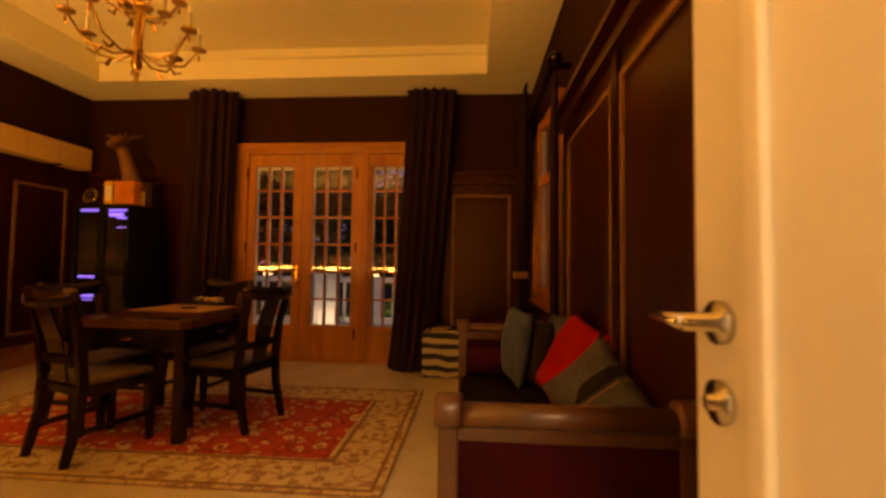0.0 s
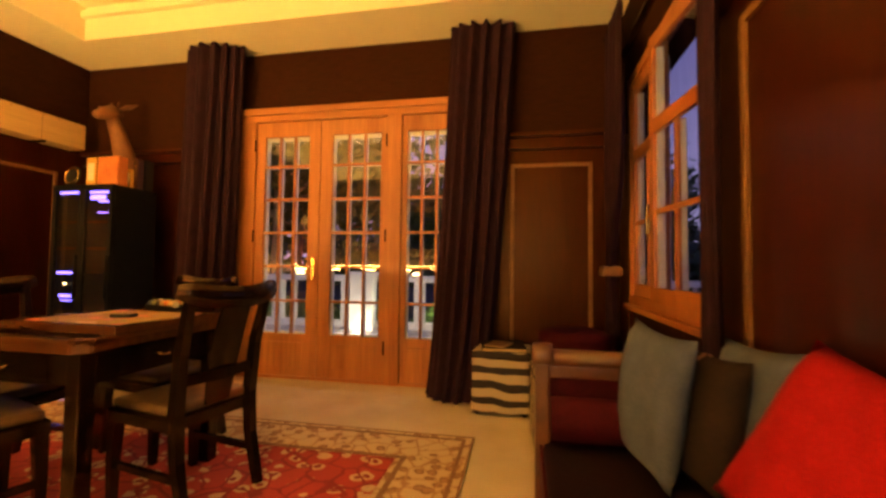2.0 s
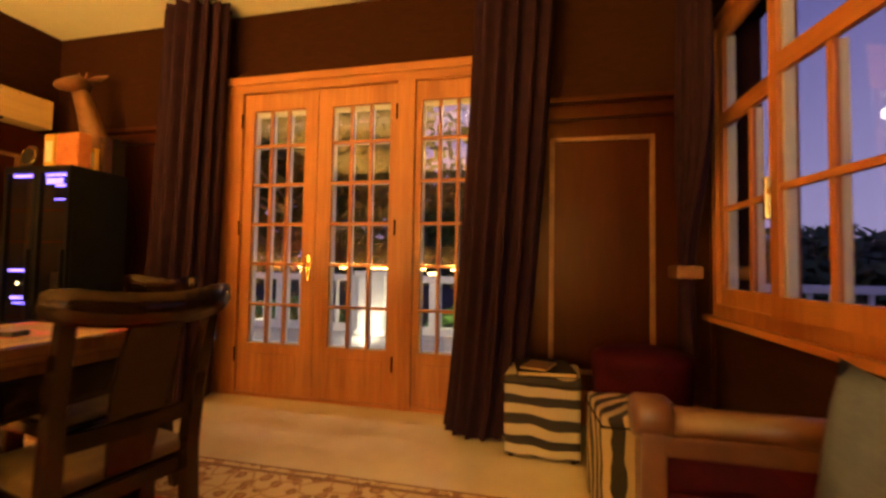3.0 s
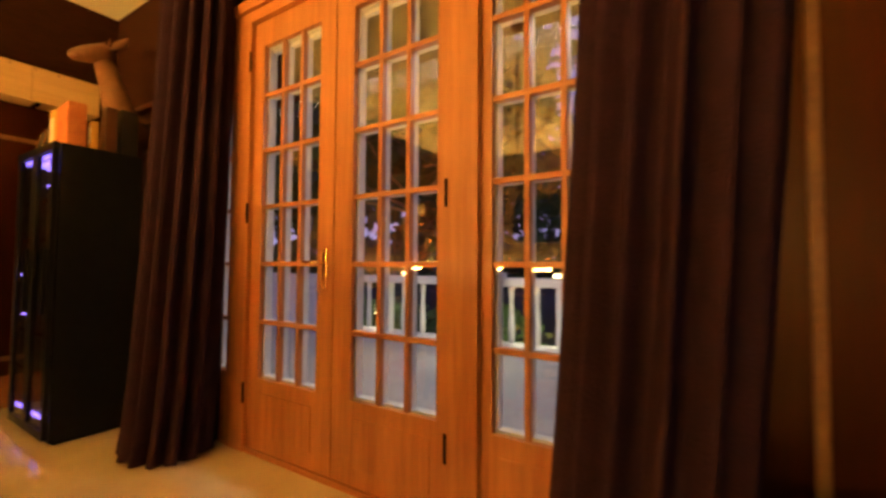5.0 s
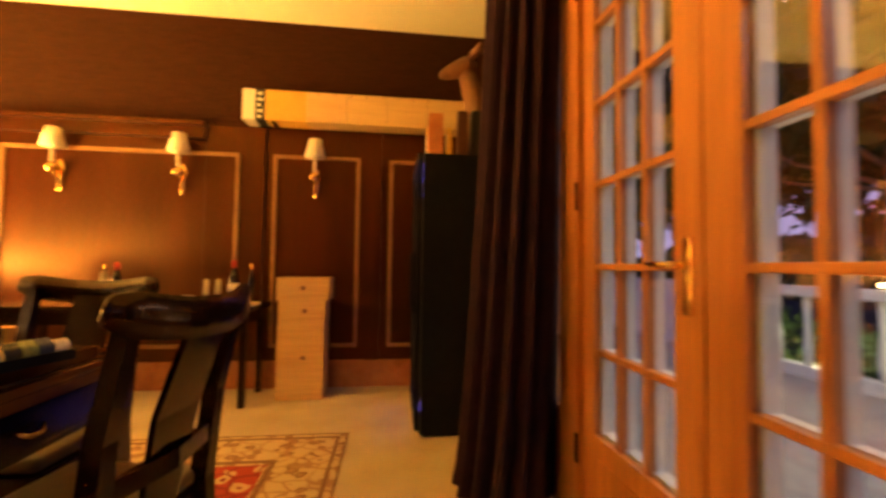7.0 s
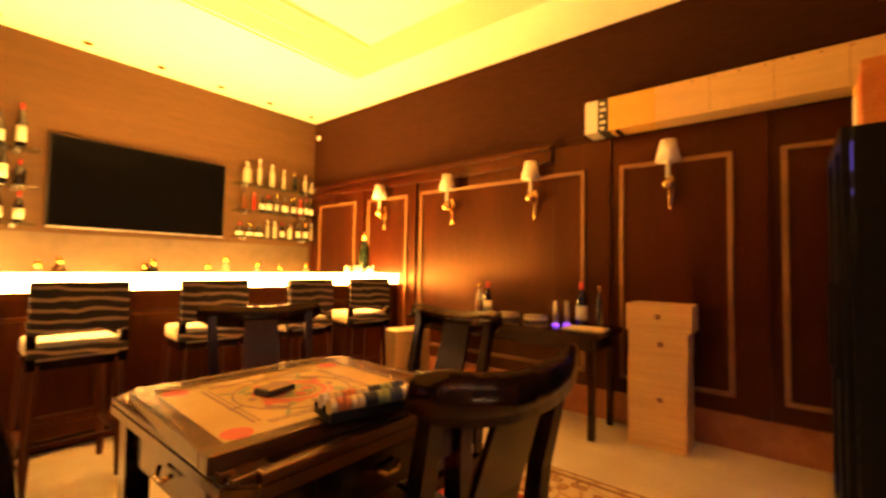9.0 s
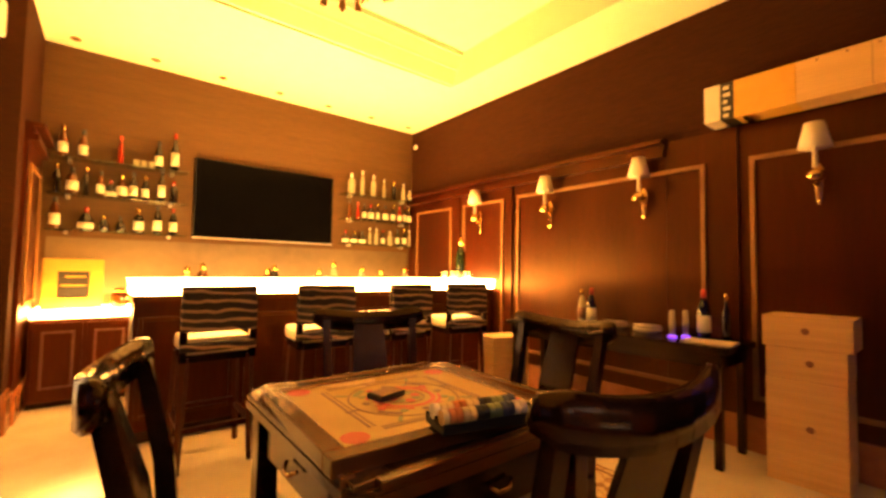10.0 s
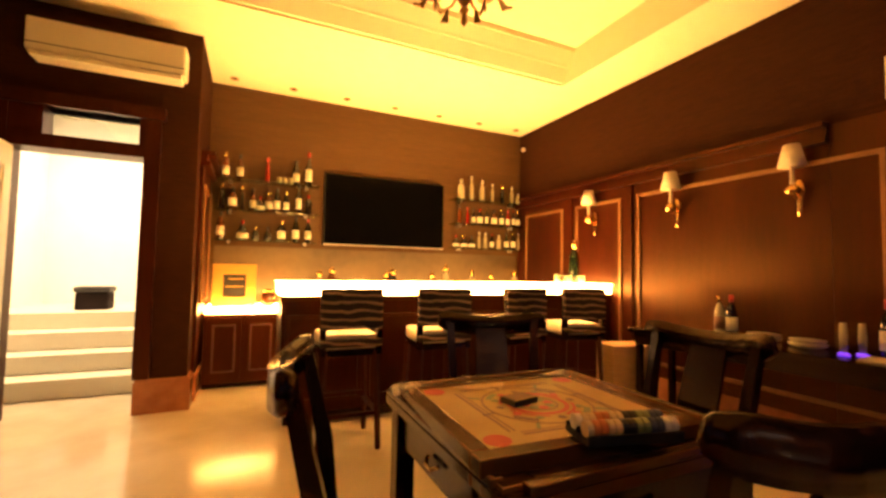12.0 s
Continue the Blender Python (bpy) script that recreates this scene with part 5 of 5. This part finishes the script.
# glass shelves and bottles
SHZ = (2.25, 1.905, 1.565)
for sx0, sx1, shift in ((-2.04, -0.93, 0.0), (-5.0, -3.86, 0.02)):
    for z in SHZ:
        zz = z + shift
        s = thing("glass_shelf", "clear glass shelf on the bar wall", "shelf", pose(0, 0, 0), "glass shelves on the bar wall")
        part("plate", boxes((sx0, sx1, YB + 0.004, YB + 0.21, zz - 0.012, zz), bevel=0.002), M_shelf, s)
        for x in (sx0 + 0.14, sx1 - 0.14):
            part("bracket", boxes((x - 0.012, x + 0.012, YB + 0.004, YB + 0.10, zz - 0.035, zz - 0.0125)), M_steel, s, "steel bracket")
SHELVES = {
    2.25: ((-1.02, "tall", 1, 1, 0.98), (-1.165, "tall", 1, 1, 0.95), (-1.455, "slim", 4, 0, 0.85), (-1.776, "tall", 2, 1, 1.0), (-1.92, "slim", 2, 1, 1.22)),
    1.905: ((-0.99, "tall", 2, 0, 0.9), (-1.10, "square", 1, 1, 1.0), (-1.20, "slim", 2, 0, 0.8), (-1.31, "tall", 1, 1, 0.86), (-1.39, "round", 2, 1, 0.8), (-1.48, "square", 1, 1, 0.96),
            (-1.57, "tall", 2, 1, 0.94), (-1.67, "tall", 2, 1, 0.84), (-1.81, "slim", 2, 1, 1.04), (-1.92, "square", 2, 0, 0.92)),
    1.565: ((-0.99, "tall", 1, 1, 1.0), (-1.215, "round", 2, 1, 1.0), (-1.35, "round", 2, 0, 0.72), (-1.48, "round", 2, 0, 0.72), (-1.63, "square", 2, 1, 0.98), (-1.79, "tall", 2, 1, 1.0), (-1.93, "tall", 2, 1, 0.94)),
    2.27: ((-3.99, "square", 3, 0, 1.12), (-4.164, "slim", 3, 0, 1.02), (-4.35, "tall", 3, 0, 1.04), (-4.53, "slim", 3, 0, 0.82), (-4.70, "tall", 2, 0, 0.9), (-4.86, "tall", 3, 0, 0.86), (-4.96, "square", 3, 0, 0.66)),
    1.925: ((-3.97, "tall", 1, 0, 0.86), (-4.10, "slim", 4, 0, 0.7), (-4.21, "tall", 2, 1, 0.78), (-4.32, "square", 2, 1, 0.94), (-4.44, "slim", 2, 1, 0.76), (-4.56, "square", 1, 1, 0.94), (-4.68, "tall", 2, 1, 0.84), (-4.78, "tall", 4, 1, 0.8), (-4.87, "slim", 2, 1, 0.74), (-4.95, "tall", 2, 1, 0.82)),
    1.585: ((-3.92, "round", 2, 1, 0.78), (-4.05, "round", 2, 1, 0.78), (-4.18, "round", 2, 1, 0.78), (-4.31, "slim", 3, 0, 0.7), (-4.42, "tall", 3, 0, 0.78), (-4.53, "tall", 2, 1, 0.74), (-4.64, "square", 3, 0, 0.82), (-4.76, "tall", 0, 1, 0.84), (-4.87, "tall", 2, 1, 0.86), (-4.96, "slim", 3, 0, 0.72)),
}
caps = (M_brass, M_ink, M_ink, M_bot[4], M_brass)
for z, row in SHELVES.items():
    for k, (x, shp, tint, labelled, size) in enumerate(row):
        cap = M_print_r if tint == 4 else (M_steel if tint == 3 else caps[(k * 2 + int(z * 100)) % 5])
        bottle(shp, tint, cap, bool(labelled), pose(x, YB + 0.11 + 0.025 * math.sin(7 * k + z), z, 0, 0, 40 * k), size)
for k in range(3):
    g = thing("shot_glass", "short clear tumbler upside down on the glass shelf", "glass", pose(-1.585 - 0.065 * k, YB + 0.12, 2.25), "short glasses on the shelf")
    part("glass_body", turned([(0.024, 0), (0.028, 0.07), (0.026, 0.07), (0.022, 0.006)], 12), M_bot[3], g, smooth=True)
for x, shp, tint in ((-2.06, "round", 3), (-2.2, "square", 1), (-2.88, "round", 1), (-2.95, "square", 2), (-3.5, "round", 1), (-3.7, "tall", 3), (-4.1, "square", 3), (-4.4, "round", 1), (-4.8, "square", 3)):
    bottle(shp, tint, M_brass, False, pose(x, -1.28, 0.946), 1.25, "back bar")
bottle("tall", 0, M_brass, False, pose(-4.72, 0.05, BZ), 1.6, "bar top")
for k in range(5):
    g = thing("tumbler", "clear glass tumbler on the bar top", "glass", pose(-4.45 - 0.09 * k, 0.08 + 0.05 * (k % 2), BZ), "tumblers on the bar top")
    part("glass_body", turned([(0.028, 0), (0.036, 0.09), (0.033, 0.09), (0.026, 0.006)], 14), M_shelf, g, smooth=True)

# bar stools
st = thing("bar_stool", "zebra hide bar stool with a cream seat, at the bar", "bar stool", pose(-1.97, 0.72, 0, 0, 0, 0), "stools along the bar")
part("seat", boxes((-0.20, 0.20, -0.20, 0.20, 0.70, 0.80), bevel=0.03), M_cream, st, "cream leather seat", True)
part("seat_frame", boxes((-0.19, 0.19, -0.19, 0.19, 0.65, 0.70), bevel=0.006), M_ebony, st)
part("backrest", boxes((-0.215, 0.215, 0.17, 0.235, 0.84, 1.12), bevel=0.018), M_zebra_b, st, "zebra hide back")
part("back_band", boxes((-0.215, 0.215, 0.165, 0.235, 0.72, 0.775), bevel=0.012), M_zebra_b, st, "zebra hide lower band")
for sx in (-1, 1):
    part("back_post", boxes((sx * 0.195 - 0.02, sx * 0.195 + 0.02, 0.175, 0.225, 0.66, 1.08), bevel=0.004), M_ebony, st)
    for sy in (-1, 1):
        part("leg", swept([(sx * 0.205, sy * 0.205, 0.0), (sx * 0.18, sy * 0.18, 0.68)], [0.028, 0.04], [0.028, 0.04]), M_mahog_dk, st)
    part("side_stretcher", boxes((sx * 0.195 - 0.012, sx * 0.195 + 0.012, -0.18, 0.18, 0.24, 0.265)), M_mahog_dk, st)
part("footrest", boxes((-0.18, 0.18, -0.205, -0.18, 0.28, 0.31)), M_mahog_dk, st)
part("front_stretcher", boxes((-0.18, 0.18, 0.18, 0.205, 0.24, 0.265)), M_mahog_dk, st)
for x, r in ((-2.70, -4), (-3.42, 5), (-4.10, -8)):
    copy_thing(st, pose(x, 0.70, 0, 0, 0, r))

# ---- air conditioner, downlights, chandelier ----
ac = thing("air_conditioner", "white wall air conditioner above the door", "air conditioner", pose(-0.21, YD, 2.83))
part("casing", boxes((-0.53, 0.53, 0.004, 0.20, 0.06, 0.32), bevel=0.02), M_white, ac)
part("flap", boxes((-0.50, 0.50, 0.03, 0.205, 0.02, 0.058), bevel=0.008), M_white, ac)
part("seam", boxes((-0.52, 0.52, 0.2005, 0.203, 0.115, 0.122)), M_grey, ac)
for k in range(7):
    d = thing("downlight", "small recessed ceiling downlight over the bar", "downlight", pose(-1.07 - 0.628 * k, -1.33, ZC), "downlights over the bar")
    part("trim", ring(0.022, 0.044, -0.010, -0.0005, 18), M_bronze, d)
    part("lens", turned([(0.022, -0.004), (0.022, -0.0008)], 14), M_ebony, d, "unlit dark lens")

cdl = thing("chandelier", "tiered brass candle chandelier hanging from the tray ceiling", "chandelier", pose(CHAND[0], CHAND[1], 0.09))
zt = ZC + CH - 0.09
part("canopy", turned([(0.02, zt - 0.09), (0.06, zt - 0.05), (0.075, zt - 0.001)], 16), M_bronze, cdl, smooth=True)
part("chain", turned([(0.010, 3.1), (0.010, zt - 0.08)], 8), M_bronze, cdl)
part("stem", turned([(0.012, 2.36), (0.035, 2.40), (0.018, 2.46), (0.030, 2.55), (0.016, 2.70), (0.035, 2.80), (0.014, 2.95), (0.03, 3.05), (0.012, 3.12)], 12), M_bronze, cdl, smooth=True)
part("pendant", turned([(0.003, 2.27), (0.016, 2.29), (0.010, 2.32), (0.022, 2.345), (0.006, 2.362)], 10), M_bronze, cdl, smooth=True)
for tier, (n, rad, z, drop) in enumerate(((8, 0.355, 2.62, 0.16), (6, 0.225, 2.88, 0.12))):
    for k in range(n):
        a = 2 * math.pi * (k + 0.5 * tier) / n
        cs, sn = math.cos(a), math.sin(a)
        arm = part("arm", swept([(0.02 * cs, 0.02 * sn, z - 0.14), (rad * 0.35 * cs, rad * 0.35 * sn, z - drop - 0.02), (rad * 0.75 * cs, rad * 0.75 * sn, z - drop + 0.02), (rad * cs, rad * sn, z)], 0.014, 0.014, round_n=6), M_bronze, cdl, smooth=True)
        part("drip_pan", turned([(0.012, z - 0.012), (0.045, z), (0.048, z + 0.01), (0.015, z + 0.008)], 12, rad * cs, rad * sn), M_bronze, arm, smooth=True)
        part("candle", turned([(0.012, z + 0.008), (0.012, z + 0.12)], 8, rad * cs, rad * sn), M_cream, arm, "cream candle sleeve", True)
        part("bulb", turned([(0.005, z + 0.12), (0.011, z + 0.14), (0.009, z + 0.16), (0.002, z + 0.185)], 8, rad * cs, rad * sn), M_shade, arm, "small frosted bulb", True)
        part("drop", turned([(0.002, z - 0.075), (0.010, z - 0.055), (0.004, z - 0.030), (0.002, z - 0.010)], 6, rad * cs, rad * sn), M_bronze, arm, smooth=True)
        part("leaf_ornament", swept([(rad * 0.5 * cs, rad * 0.5 * sn, z - drop), (rad * 0.6 * cs, rad * 0.6 * sn, z - drop - 0.05), (rad * 0.72 * cs, rad * 0.72 * sn, z - drop - 0.03)], [0.01, 0.035, 0.006], 0.008), M_bronze, arm)

det = thing("corner_sensor", "small white sensor high in the bar corner", "sensor", pose(XW + 0.003, YB + 0.12, 3.13))
part("body", boxes((0, 0.035, -0.025, 0.025, -0.03, 0.03), bevel=0.006), M_white, det)

# ---- terrace and garden ----
structure("terrace", boxes((-14, 6, YN + 0.22, 8.75, -0.14, -0.02)), M_terrace, "pale grey stone terrace")
structure("ground", boxes((-400, 400, YN + 0.3, 600, -0.6, -0.5), (-400, 400, -400, YN + 0.3, -0.6, -0.5)), M_soil, "dark lawn reaching the horizon")
bal = thing("balustrade", "white painted terrace balustrade", "balustrade", pose(0, 8.45, -0.02))
part("handrail", boxes((-13.5, 5.5, -0.09, 0.09, 0.86, 0.97), bevel=0.012), M_balus, bal)
part("bottom_rail", boxes((-13.5, 5.5, -0.08, 0.08, 0.0, 0.12)), M_balus, bal)
for k in range(14):
    if -13.3 + 1.42 * k < -6.5:
        continue
    part("post", boxes((-13.3 + 1.42 * k - 0.09, -13.3 + 1.42 * k + 0.09, -0.085, 0.085, 0.12, 0.86)), M_balus, bal)
    for j in range(1, 4):
        part("baluster", turned([(0.035, 0.12), (0.045, 0.3), (0.028, 0.6), (0.04, 0.86)], 8, -13.3 + 1.42 * k + 0.355 * j, 0), M_balus, bal, smooth=True)
part("parapet_panel", boxes((-13.5, -6.25, -0.07, 0.07, 0.12, 0.86)), M_balus, bal, "solid white painted parapet")
pc = thing("pedestal", "white square pedestal lit by a ground spotlight", "pedestal", pose(-2.95, 8.22, -0.02))
part("shaft", boxes((-0.22, 0.22, -0.12, 0.12, 0.08, 0.98), bevel=0.01), M_balus, pc)
part("foot", boxes((-0.26, 0.26, -0.16, 0.14, 0.0, 0.08), bevel=0.008), M_balus, pc)
part("cap", boxes((-0.27, 0.27, -0.16, 0.16, 0.98, 1.04), bevel=0.01), M_balus, pc)
for x in (-8.0, -5.9, -4.35, -2.0, -0.6):
    lp = thing("rail_lamp", "small warm lamp on the balustrade", "garden lamp", pose(x, 8.45, 0.95), "lamps on the balustrade")
    part("base", turned([(0.05, 0), (0.05, 0.02)], 10), M_ebony, lp)
    part("lens", boxes((-0.075, 0.075, -0.045, 0.045, 0.02, 0.060), bevel=0.01), M_spotglow, lp, "glowing warm lens")
for x, y in ((-2.1, 9.25), (-5.8, 9.3)):
    gs = thing("garden_spotlight", "small garden spotlight on a spike below the shrubs", "garden lamp", pose(x, y + 0.1, -0.5), "garden spotlights")
    part("spike", turned([(0.006, 0), (0.012, 0.55), (0.012, 0.62)], 8), M_ebony, gs)
    part("head", turned([(0.02, 0.62), (0.05, 0.64), (0.055, 0.70)], 12), M_ebony, gs)
    part("lens", turned([(0.048, 0.700), (0.048, 0.706)], 12), M_spotglow, gs, "glowing lens")
ev = thing("terrace_roof", "timber terrace roof edge outside the doors", "roof", pose(0, 0, 0), kind="structure")
part("soffit", boxes((-12, 0.9, YN + 0.22, 6.5, 3.05, 3.15)), M_wall, ev)


def tree(x, y, h, r, seed, label):
    rnd = random.Random(seed)
    t = thing("tree", label, "tree", pose(x, y, -0.5))
    tr = bmesh.new()
    sweep(tr, [(0, 0, 0), (0.1, 0, h * 0.25), (0.0, 0.1, h * 0.5), (0.15, 0.1, h * 0.8)], [0.36, 0.28, 0.2, 0.08], [0.36, 0.28, 0.2, 0.08], round_n=9, up=(1, 0, 0))
    tips = []
    for k in range(9 if r < 3 else 20):
        a, z = rnd.uniform(0, 6.28), h * rnd.uniform(0.25 if r > 3 else 0.35, 0.75)
        e = Vector((r * rnd.uniform(0.4, 0.9) * math.cos(a), r * rnd.uniform(0.4, 0.9) * math.sin(a), z + h * rnd.uniform(0.08, 0.22)))
        sweep(tr, [(0.05, 0.05, z), (e.x * 0.5, e.y * 0.5, z + (e.z - z) * 0.35), tuple(e)], [0.12, 0.07, 0.02], [0.12, 0.07, 0.02], round_n=6)
        tips.append(e)
    part("trunk", tr, M_bark, t, smooth=True)
    vs, fs = [], []
    for k in range(int(1500 * r)):
        c = rnd.choice(tips)
        d = Vector((rnd.gauss(0, 1), rnd.gauss(0, 1), rnd.gauss(0, 0.7))) * r * 0.27
        p = c + d
        u = Vector((rnd.gauss(0, 1), rnd.gauss(0, 1), rnd.gauss(0, 1))).normalized()
        v = u.orthogonal().normalized()
        s = rnd.uniform(0.10, 0.26) * (1.0 if r < 3 else 1.7)
        i = len(vs)
        vs += [p - u * s, p + v * s * 0.45, p + u * s, p - v * s * 0.45]
        fs.append((i, i + 1, i + 2, i + 3))
    me = bpy.data.meshes.new("crown")
    me.from_pydata(vs, [], fs)
    me.materials.append(M_leaf)
    o = new("crown", me)
    o.parent = t
    return t


for k, (x, y, h, r) in enumerate(((-8.8, 14.5, 11.0, 4.2), (-3.2, 17, 5.0, 2.4), (-13.5, 13, 12.5, 4.6), (-0.2, 15, 5.0, 2.3), (-19, 14, 12, 5.0), (3.5, 17, 5.2, 2.6), (-11, 20, 11, 4.6), (9.5, 9.5, 3.3, 1.6), (13, 7, 3.5, 1.8))):
    tree(x, y, h, r, 40 + k, "dark leafy garden tree beyond the balustrade")


def shrub(x, y, r, seed, mat, label):
    rnd = random.Random(seed)
    vs, fs = [], []
    for k in range(900 if r < 1.5 else 2600):
        a, b = rnd.uniform(0, 6.28), rnd.uniform(0.05, 1.5)
        q = rnd.uniform(0.55, 1.0) * r
        p = Vector((q * math.cos(a) * math.cos(b) * 1.3, q * math.sin(a) * math.cos(b), q * math.sin(b)))
        u = Vector((rnd.gauss(0, 1), rnd.gauss(0, 1), rnd.gauss(0, 1))).normalized()
        v = u.orthogonal().normalized()
        s = rnd.uniform(0.04, 0.09) * max(1.0, r)
        i = len(vs)
        vs += [p - u * s, p + v * s * 0.5, p + u * s, p - v * s * 0.5]
        fs.append((i, i + 1, i + 2, i + 3))
    t = thing("shrub", label, "shrub", pose(x, y, -0.5))
    me = bpy.data.meshes.new("leaves")
    me.from_pydata(vs, [], fs)
    me.materials.append(mat)
    o = new("leaves", me)
    o.parent = t
    part("stem", swept([(0, 0, 0), (0.05, 0, r * 0.6)], 0.06, 0.06, round_n=6), M_bark, t)


# shrubs 0, 1 and 4 take the leaf colour with spotlight painted in
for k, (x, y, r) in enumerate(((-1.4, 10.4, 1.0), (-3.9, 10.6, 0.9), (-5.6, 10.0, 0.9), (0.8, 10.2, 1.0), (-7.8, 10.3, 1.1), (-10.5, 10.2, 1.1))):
    shrub(x, y, r, 70 + k, M_leaf_lit if k in (0, 1, 4) else M_leaf, "green shrub beyond the balustrade, leaves coloured as if spot-lit" if k in (0, 1, 4) else "dark shrub beyond the balustrade")
for k, (x, y, r) in enumerate(((2.6, 11.2, 2.3), (4.6, 10.8, 2.5), (6.6, 10.2, 2.4), (8.6, 9.4, 2.5), (10.4, 8.2, 2.4))):
    shrub(x, y, r, 90 + k, M_leaf, "large dark bush in the garden beyond the terrace")
far = thing("woodland", "dark far tree line beyond the garden", "woodland", pose(0, 0, -0.5), kind="stuff")
rnd = random.Random(9)
vs, fs = [], []
for k in range(9000):
    a = rnd.uniform(-1.9, 1.75)
    R = rnd.uniform(34, 44)
    top = 4.2 + 1.3 * math.sin(a * 9) + 0.9 * math.sin(a * 23 + 1)
    p = Vector((R * math.sin(a), R * math.cos(a), rnd.uniform(0, 1) ** 0.7 * top))
    u = Vector((rnd.gauss(0, 1), rnd.gauss(0, 1), rnd.gauss(0, 1))).normalized()
    v = u.orthogonal().normalized()
    s = rnd.uniform(0.4, 0.8)
    i = len(vs)
    vs += [p - u * s, p + v * s * 0.6, p + u * s, p - v * s * 0.6]
    fs.append((i, i + 1, i + 2, i + 3))
me = bpy.data.meshes.new("foliage")
me.from_pydata(vs, [], fs)
me.materials.append(M_leaf)
o = new("foliage", me)
o.parent = far
